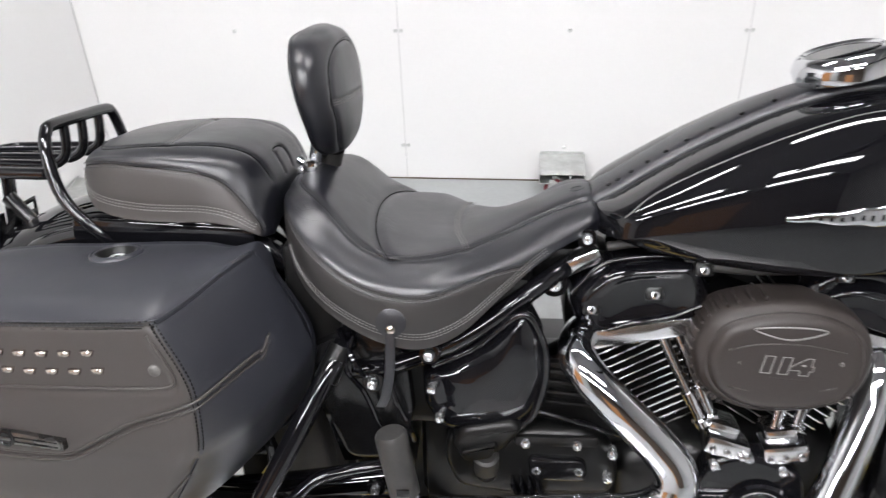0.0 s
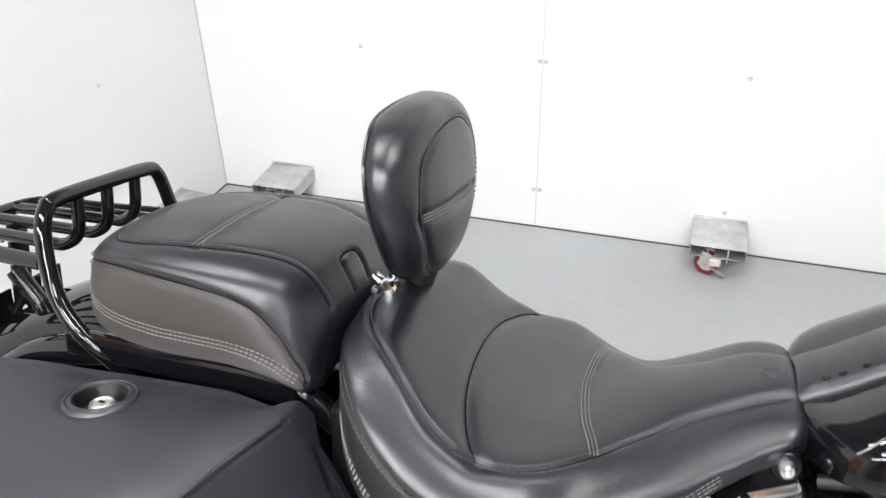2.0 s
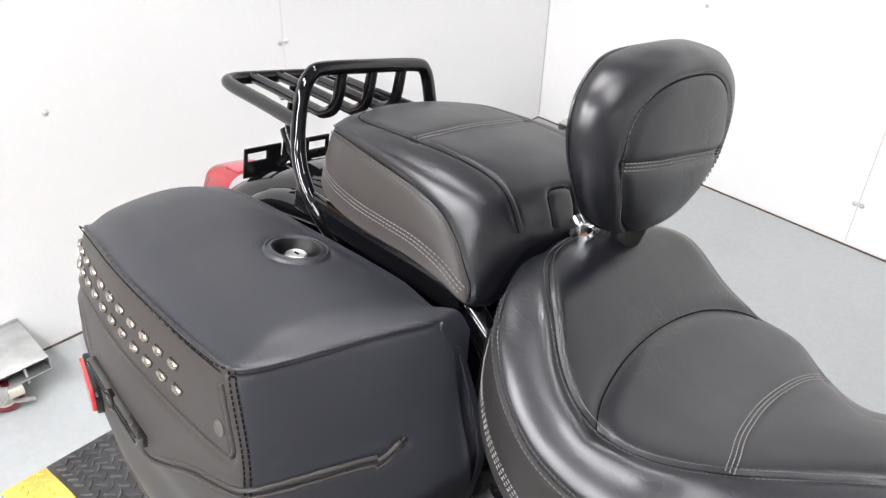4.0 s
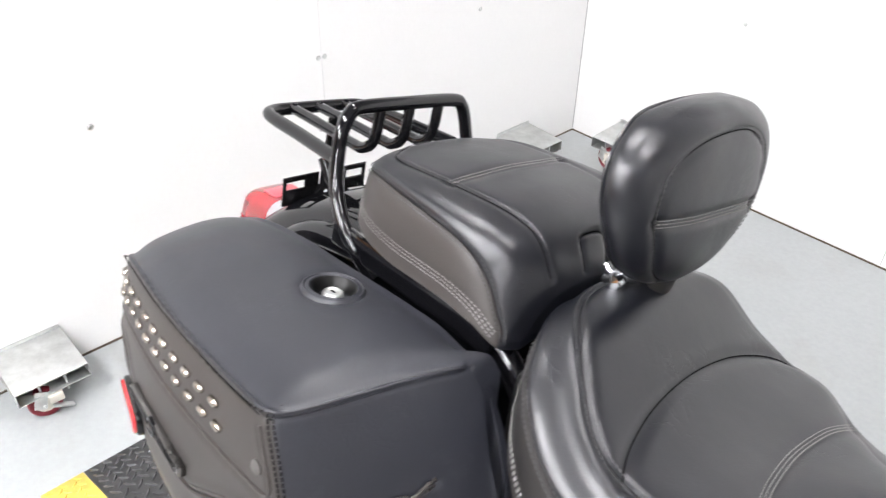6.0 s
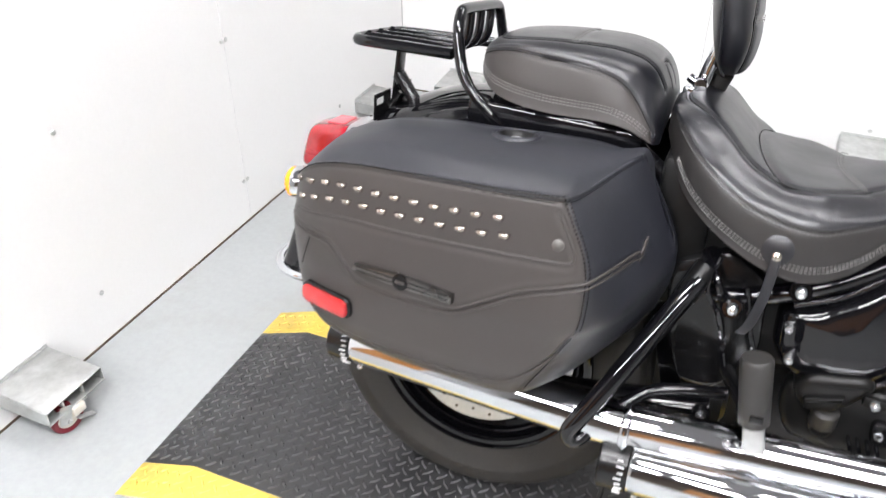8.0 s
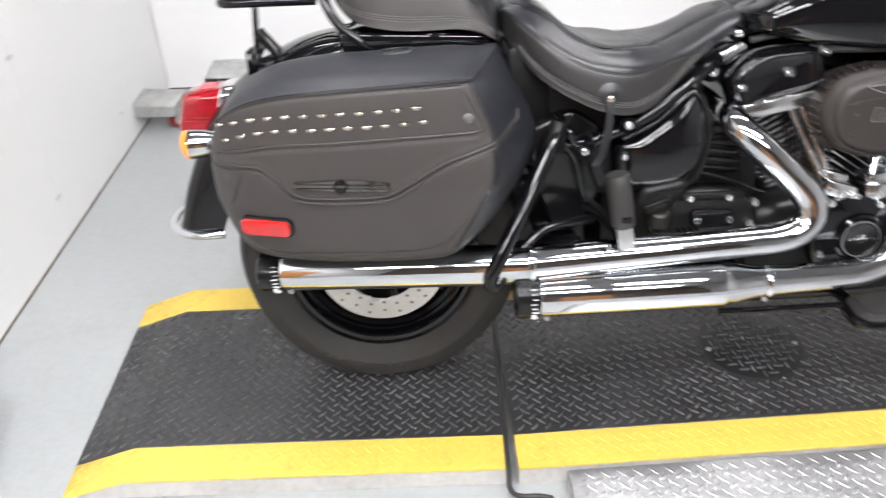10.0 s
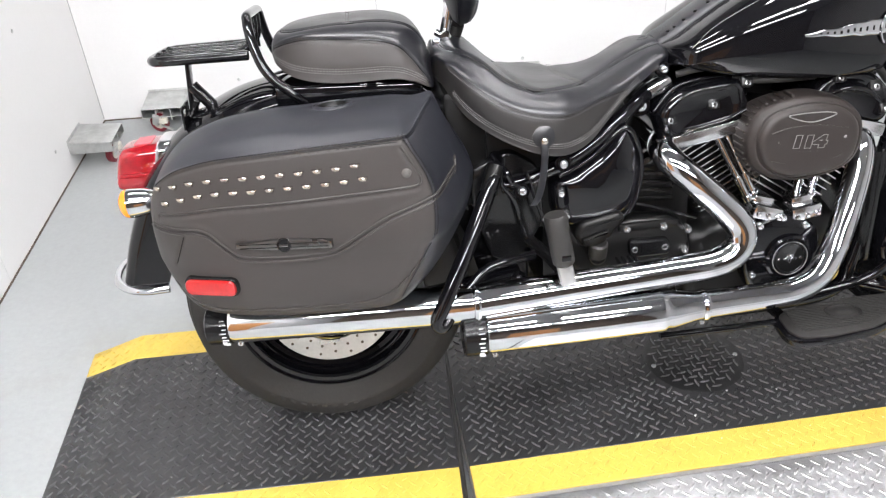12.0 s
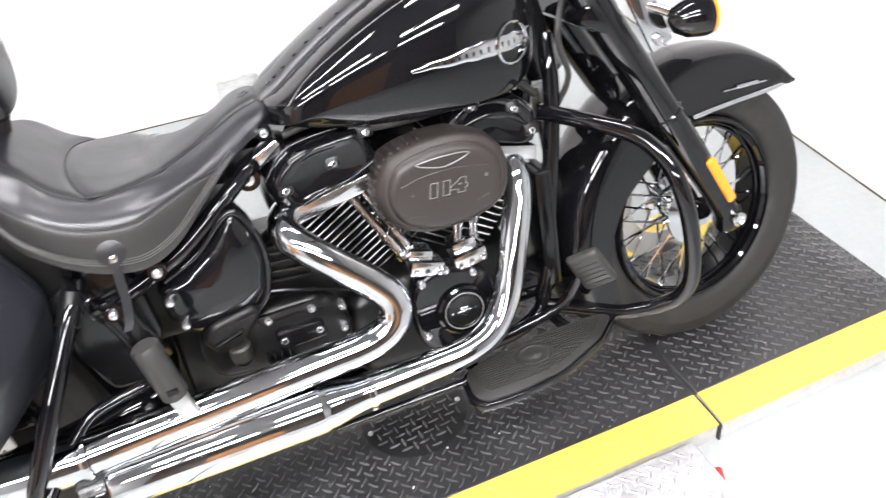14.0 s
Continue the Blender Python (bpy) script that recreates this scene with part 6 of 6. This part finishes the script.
part("handlebar", tube([(1.0, -0.42, 1.12), (1.1, -0.36, 1.14), (1.22, -0.2, 1.13), (1.27, 0, 1.1), (1.22, 0.2, 1.13), (1.1, 0.36, 1.14), (1.0, 0.42, 1.12)], 0.014, 12), M_BLACK, bike)
part("horn_hose", tube([(1.33, -0.06, 0.88), (1.30, -0.08, 0.80), (1.32, -0.07, 0.72), (1.30, -0.05, 0.66)], 0.006, 8), M_RUBBER, bike)
part("voltage_regulator", box((0.05, 0.1, 0.16), (1.27, 0, 0.42), 0.008), M_BLACK, bike)
part("side_stand", tube([(0.85, 0.16, 0.24), (0.9, 0.3, 0.16), (0.95, 0.38, 0.095)], 0.014, 12), M_BLACK, bike, "black side stand on the far side")

# ---- mats on the low platform ----


def strip(x0, x1, y0, y1, ramp, end_ramp, top, bottom, turn, pivot, low=0.0, thin=0.0):
    """A mat strip along x that slopes down to the floor over its rear (ramp) or front (end_ramp) end."""
    xs = [x0] + ([x0 + ramp] if ramp else []) + ([x1 - end_ramp] if end_ramp else []) + [x1]
    zs = [bottom + 0.004 if ramp else top] + ([top] if ramp else []) + ([top] if end_ramp else []) + [bottom + 0.004 if end_ramp else top]
    verts, faces = [], []
    for x, z in zip(xs, zs):
        under = max(z - thin, FLOOR + 0.001) if thin else bottom
        verts += [(x, y0, under), (x, y1, under), (x, y1, z), (x, y0, z - low)]
    n = len(xs)
    for i in range(n - 1):
        a, b = i * 4, i * 4 + 4
        faces += [(a + k, a + (k + 1) % 4, b + (k + 1) % 4, b + k) for k in range(4)]
    faces += [(0, 1, 2, 3), tuple(n * 4 - 4 + k for k in range(4))]
    bm = mesh_from(verts, faces, False)
    bmesh.ops.bevel(bm, geom=bm.edges[:], offset=0.0015, segments=1, affect="EDGES")
    bmesh.ops.rotate(bm, cent=pivot, matrix=Matrix.Rotation(radians(turn), 3, "Z"), verts=bm.verts)
    return bm


def treads(x0, x1, y0, y1, height_at, turn, pivot, pitch=0.0222, length=0.0285, width=0.0066, high=0.0042, skew=45, keep=None):
    """Raised bars in a lattice set at 45 degrees, each pointing at the middle of its neighbour."""
    verts, faces = [], []
    rng = random.Random(int(x0 * 1000) + int(y0 * 100))
    rot = Matrix.Rotation(radians(turn), 3, "Z")
    reach = int((x1 - x0 + y1 - y0) / pitch) + 2
    cs, sn = math.cos(radians(skew)), math.sin(radians(skew))
    for i in range(-reach, reach):
        for j in range(-reach, reach):
            x, y = x0 + (i * cs - j * sn) * pitch, y0 + (i * sn + j * cs) * pitch
            if not (x0 + 0.009 < x < x1 - 0.009 and y0 + 0.009 < y < y1 - 0.009) or keep and not keep(x, y):
                continue
            a = radians(skew if (i + j) % 2 else skew - 90) + rng.uniform(-0.03, 0.03)
            c, s = math.cos(a), math.sin(a)
            z = height_at(x) - 0.0003
            base = len(verts)
            for u, v, w in ((-1, 0, 0), (-0.4, -1, 0), (0.4, -1, 0), (1, 0, 0), (0.4, 1, 0), (-0.4, 1, 0), (-0.6, 0, 1), (-0.25, -0.45, 1), (0.25, -0.45, 1), (0.6, 0, 1), (0.25, 0.45, 1), (-0.25, 0.45, 1)):
                px, py = u * length / 2, v * width / 2
                q = rot @ (Vector((x + c * px - s * py, y + s * px + c * py, 0)) - Vector((pivot[0], pivot[1], 0))) + Vector((pivot[0], pivot[1], 0))
                verts.append((q.x, q.y, z + w * high))
            faces.append(tuple(base + 6 + k for k in range(6)))
            faces += [(base + k, base + (k + 1) % 6, base + 6 + (k + 1) % 6, base + 6 + k) for k in range(6)]
    return mesh_from(verts, faces, False)


HATCH = (0.889, 0.004, 0.123)
MATS = [  # x from, x to, shift in y, turn, rear ramp, front ramp
    (-0.705, 0.258, 0.0, 0.8, 0.145, 0.0, "black diamond-tread rubber mat with yellow edges, ramped end"),
    (0.266, 1.482, 0.012, 3.2, 0.0, 0.0, "black diamond-tread rubber mat under the engine"),
    (1.490, 2.19, 0.080, 4.2, 0.0, 0.12, "black diamond-tread rubber mat under the front wheel")]
for x0, x1, dy, turn, ra, rb, text in MATS:
    piv = (x0, 0, 0)

    def height(x, x0=x0, x1=x1, ra=ra, rb=rb):
        if ra and x < x0 + ra:
            return FLOOR + 0.004 + (x - x0) / ra * (-FLOOR - 0.004)
        if rb and x > x1 - rb:
            return FLOOR + 0.004 + (x1 - x) / rb * (-FLOOR - 0.004)
        return 0.0

    mat = part("floor_mat", strip(x0, x1, -0.284 + dy, 0.192 + dy, ra, rb, 0, FLOOR, turn, piv), M_MAT, None, text, "", "mat", "mats under the motorcycle")
    part("tread_pattern", treads(x0 + 0.004, x1 - 0.004, -0.282 + dy, 0.19 + dy, height, turn, piv, keep=lambda x, y: ra or rb or math.hypot(x - HATCH[0], y - HATCH[1] + 0.034) > HATCH[2] + 0.006), M_TREAD, mat, kind="stuff")
    if not ra and not rb:
        part("inset_cover", lathe([(0.0002, HATCH[2] + 0.001), (0.0007, HATCH[2] - 0.002), (0.0010, HATCH[2] - 0.008), (0.0010, 0.0)], (HATCH[0], HATCH[1], 0.0), (0, 0, 1), 64), M_WETMAT, mat, "round black cover let into the mat")
        part("tread_pattern", treads(HATCH[0] - HATCH[2], HATCH[0] + HATCH[2], HATCH[1] - HATCH[2], HATCH[1] + HATCH[2], lambda x: 0.0010, 0, piv, pitch=0.021, skew=7, keep=lambda x, y: math.hypot(x - HATCH[0], y - HATCH[1]) < HATCH[2] - 0.012), M_TREAD, mat, kind="stuff")
        for d, e in ((-0.108, -0.018), (0.108, -0.004)):
            part("cover_screw", lathe([(0.0, 0.006), (0.003, 0.0055), (0.004, 0.003), (0.004, 0)], (HATCH[0] + d, HATCH[1] + e, 0.001), (0, 0, 1), 14), M_GALV, mat)
    for y0, y1 in ((-0.379 + dy, -0.2845 + dy), (0.1925 + dy, 0.287 + dy)):
        part("yellow_edge", strip(x0, x1, y0, y1, ra, rb, 0.0005, FLOOR, turn, piv, thin=0.0065), M_YELLOW, mat, "bright yellow safety edge")
        part("tread_pattern", treads(x0 + 0.004, x1 - 0.004, y0, y1, height, turn, piv, high=0.002), M_YELLOW, mat, kind="stuff")
    part("platform_side", strip(x0, x1, -0.376 + dy, 0.284 + dy, ra, rb, -0.0075, FLOOR, turn, piv, low=0.001), M_CONCRETE, mat, "pale board under the mat")

# the joint is an open gap; this added black strip stands for its shadow
part("joint_shade", strip(1.4832, 1.4892, -0.304, 0.355, 0, 0, -0.003, FLOOR + 0.002, 3.5, (1.482, 0, 0)), M_RUBBER, None, "black strip standing in for the shaded gap between the mats", "", "joint strip")
rng = random.Random(5)
specks = []
for k in range(170):
    r = rng.uniform(0.0006, 0.0017)
    specks.append(lathe([(0, r), (r * 0.6, r * 0.8), (r * 0.8, 0)], (rng.uniform(-0.5, 2.0), rng.uniform(-0.27, 0.18), 0.0006), (0, 0, 1), 5))
part("grit", merge(*specks), M_WHITE, None, "fine pale grit scattered over the mats", "stuff", "dirt")

plate_at = (0.365, 0, 0)
tread_plate = part("metal_plate", strip(0.368, 1.405, -1.25, -0.372, 0, 0, -0.003, FLOOR, 3.2, plate_at), M_ALU, None, "worn aluminium tread plate lying beside the mats", "", "metal plate")
part("tread_pattern", treads(0.375, 1.40, -1.0, -0.375, lambda x: -0.003, 3.2, plate_at, pitch=0.024, length=0.03, width=0.006, high=0.0016), M_ALU, tread_plate, kind="stuff")
part("cable", tube([(0.262, 0.25, 0.002), (0.262, 0.0, 0.0025), (0.263, -0.25, 0.0025), (0.263, -0.37, 0.0), (0.266, -0.392, -0.03), (0.285, -0.4, -0.047), (0.34, -0.405, -0.046), (0.356, -0.43, -0.048), (0.357, -0.6, -0.048), (0.357, -1.2, -0.048)], 0.0055, 10), M_RUBBER, None, "black cable lying in the joint between the mats", "", "cable")
part("red_rod", tube([(1.452, -0.372, FLOOR + 0.011), (1.425, -0.46, FLOOR + 0.011), (1.42, -0.7, FLOOR + 0.011)], 0.010, 12), M_REDPAINT, None, "thin red rod lying on the floor", "", "rod")
for q, rr in (((0.83, -0.19), 0.012), ((0.93, -0.12), 0.007), ((1.05, -0.13), 0.006), ((0.70, -0.22), 0.003), ((-0.2, -0.2), 0.003), ((0.55, -0.12), 0.003)):
    part("crumb", lathe([(0, rr * 0.4), (rr * 0.1, rr * 0.36), (rr * 0.18, 0)], (q[0], q[1], 0.001), (0, 0, 1), 9), M_WHITE, None, "pale speck of dirt lying on the mat", "", "dirt", "specks on the mat")

# ---- wall fittings ----
screw_mesh = bpy.data.meshes.new("screw")
bm = lathe([(0, 0.0075), (0.0022, 0.0065), (0.0034, 0.003), (0.0034, 0)], (0, 0, 0), (0, -1, 0), 12)
bm.to_mesh(screw_mesh)
bm.free()
screw_mesh.materials.append(M_GALV)


def screw(parent, x, y, z, turn):
    ob = new("screw", screw_mesh)
    ob.parent = parent
    ob.matrix_local = pose(x, y, z, 0, 0, turn)


for k in range(-2, 4):
    xs = 0.145 + k * 0.61
    if WALL_X + 0.1 < xs < RIGHT_X - 0.05:
        for zz in (0.088, 0.537, 0.99, 1.44):
            for d in ((-0.010, 0.010) if k % 2 == 0 else (0.0,)):
                screw(wall_north, xs + d, WALL_Y, zz, 0)
        if k % 2 == 0:
            slab("trim", (xs - 0.0009, WALL_Y - 0.0012, FLOOR + 0.01), (xs + 0.0009, WALL_Y + 0.002, TOP), M_SEAM, "thin seam between wall panels", category="trim")
for k, ys in enumerate((-0.6, 0.032, 0.672, 1.28)):
    for zz in (0.088, 0.545, 1.0, 1.45):
        for d in ((0.0,) if k % 2 else (-0.010, 0.010)):
            screw(wall_west, WALL_X, ys + d, zz, 90)
    if k % 2 == 0:
        slab("trim", (WALL_X - 0.002, ys - 0.0009, FLOOR + 0.01), (WALL_X + 0.0012, ys + 0.0009, TOP), M_PALESEAM, "thin seam between wall panels", category="trim")
slab("trim", (WALL_X, WALL_Y - 0.003, FLOOR + 0.01), (WALL_X + 0.003, WALL_Y, TOP), M_SEAM, "thin joint in the corner of the walls", category="trim")


def castor_foot(m, label):
    """A galvanised bracket at the foot of the wall with a red castor under it; local y runs out from the wall."""
    foot = tagged(new("castor_bracket"), label, "castor", "castor brackets along the walls")
    foot.matrix_world = m
    H = 0.062 - FLOOR
    part("tray", box((0.165, 0.165, 0.003), (0, 0.083, H - 0.004), 0.001, Matrix.Rotation(radians(-3), 4, "X")), M_GALV, foot)
    part("tray_lip", box((0.165, 0.003, 0.012), (0, 0.003, H + 0.004), 0.001), M_GALV, foot)
    for s in (-1, 1):
        part("side_plate", plate([(0.001, H - 0.046), (0.001, H - 0.002), (0.165, H - 0.010), (0.165, H - 0.046)], s * 0.082, s * 0.084, 0, axis="x"), M_GALV, foot)
    part("under_plate", box((0.165, 0.16, 0.003), (0, 0.083, H - 0.046), 0.001), M_GALV, foot)
    for x in (-0.03, 0.03):
        part("plate_bolt", tube([(x, 0.152, H - 0.064), (x, 0.152, H - 0.010)], 0.0032, 8), M_GALV, foot)
        part("divider", box((0.002, 0.10, 0.036), (x, 0.10, H - 0.027), 0), M_GALV, foot)
    part("swivel_plate", lathe([(-0.004, 0.0), (-0.004, 0.026), (0.004, 0.028), (0.006, 0.0)], (0.014, 0.135, H - 0.055), (0, 0, 1), 24), M_GALV, foot)
    part("pivot_block", box((0.034, 0.022, 0.024), (0.004, 0.158, H - 0.062), 0.003), M_CREAM, foot, "cream plastic block")
    hub = (0.026, 0.14, 0.0385)
    wheel = part("castor_wheel", lathe([(-0.012, 0.024), (-0.013, 0.034), (-0.009, 0.0385), (0.009, 0.0385), (0.013, 0.034), (0.012, 0.024)], hub, (0.3, 1, 0), 36, closed=True), M_REDWHEEL, foot, "dark red castor tyre")
    part("wheel_disc", lathe([(-0.009, 0.0), (-0.009, 0.014), (-0.0105, 0.0245), (0.0105, 0.0245), (0.009, 0.014), (0.009, 0.0)], hub, (0.3, 1, 0), 28), M_CREAM, wheel, "pale cream wheel disc")
    turn = Matrix.Rotation(radians(-17), 4, "Z")
    for d in (-0.0175, 0.0175):
        part("fork_cheek", box((0.028, 0.0025, 0.052), (hub[0] + 0.005 + d * 0.3, hub[1] + d, 0.058), 0.001, turn @ Matrix.Rotation(radians(-14), 4, "Y")), M_GALV, foot)
    part("axle_nut", bolt((hub[0] + 0.006, hub[1] + 0.0185, hub[2]), (0.3, 1, 0), 0.006, 0.005), M_GALV, foot)
    part("brake_lever", box((0.05, 0.016, 0.005), (-0.006, 0.166, 0.026), 0.002, Matrix.Rotation(radians(-28), 4, "Y")), M_GALV, foot, "grey brake lever")
    return foot


castor_foot(pose(0.747, WALL_Y, FLOOR, 0, 0, 180), "galvanised castor bracket with red wheel at the wall")
castor_foot(pose(-0.77, WALL_Y, FLOOR, 0, 0, 180), "galvanised castor bracket with red wheel near the corner")
castor_foot(pose(WALL_X, -0.245, FLOOR, 0, 0, -90), "galvanised castor bracket with red wheel beside the ramp")
castor_foot(pose(WALL_X, 1.475, FLOOR, 0, 0, -90), "galvanised castor bracket with red wheel in the corner")
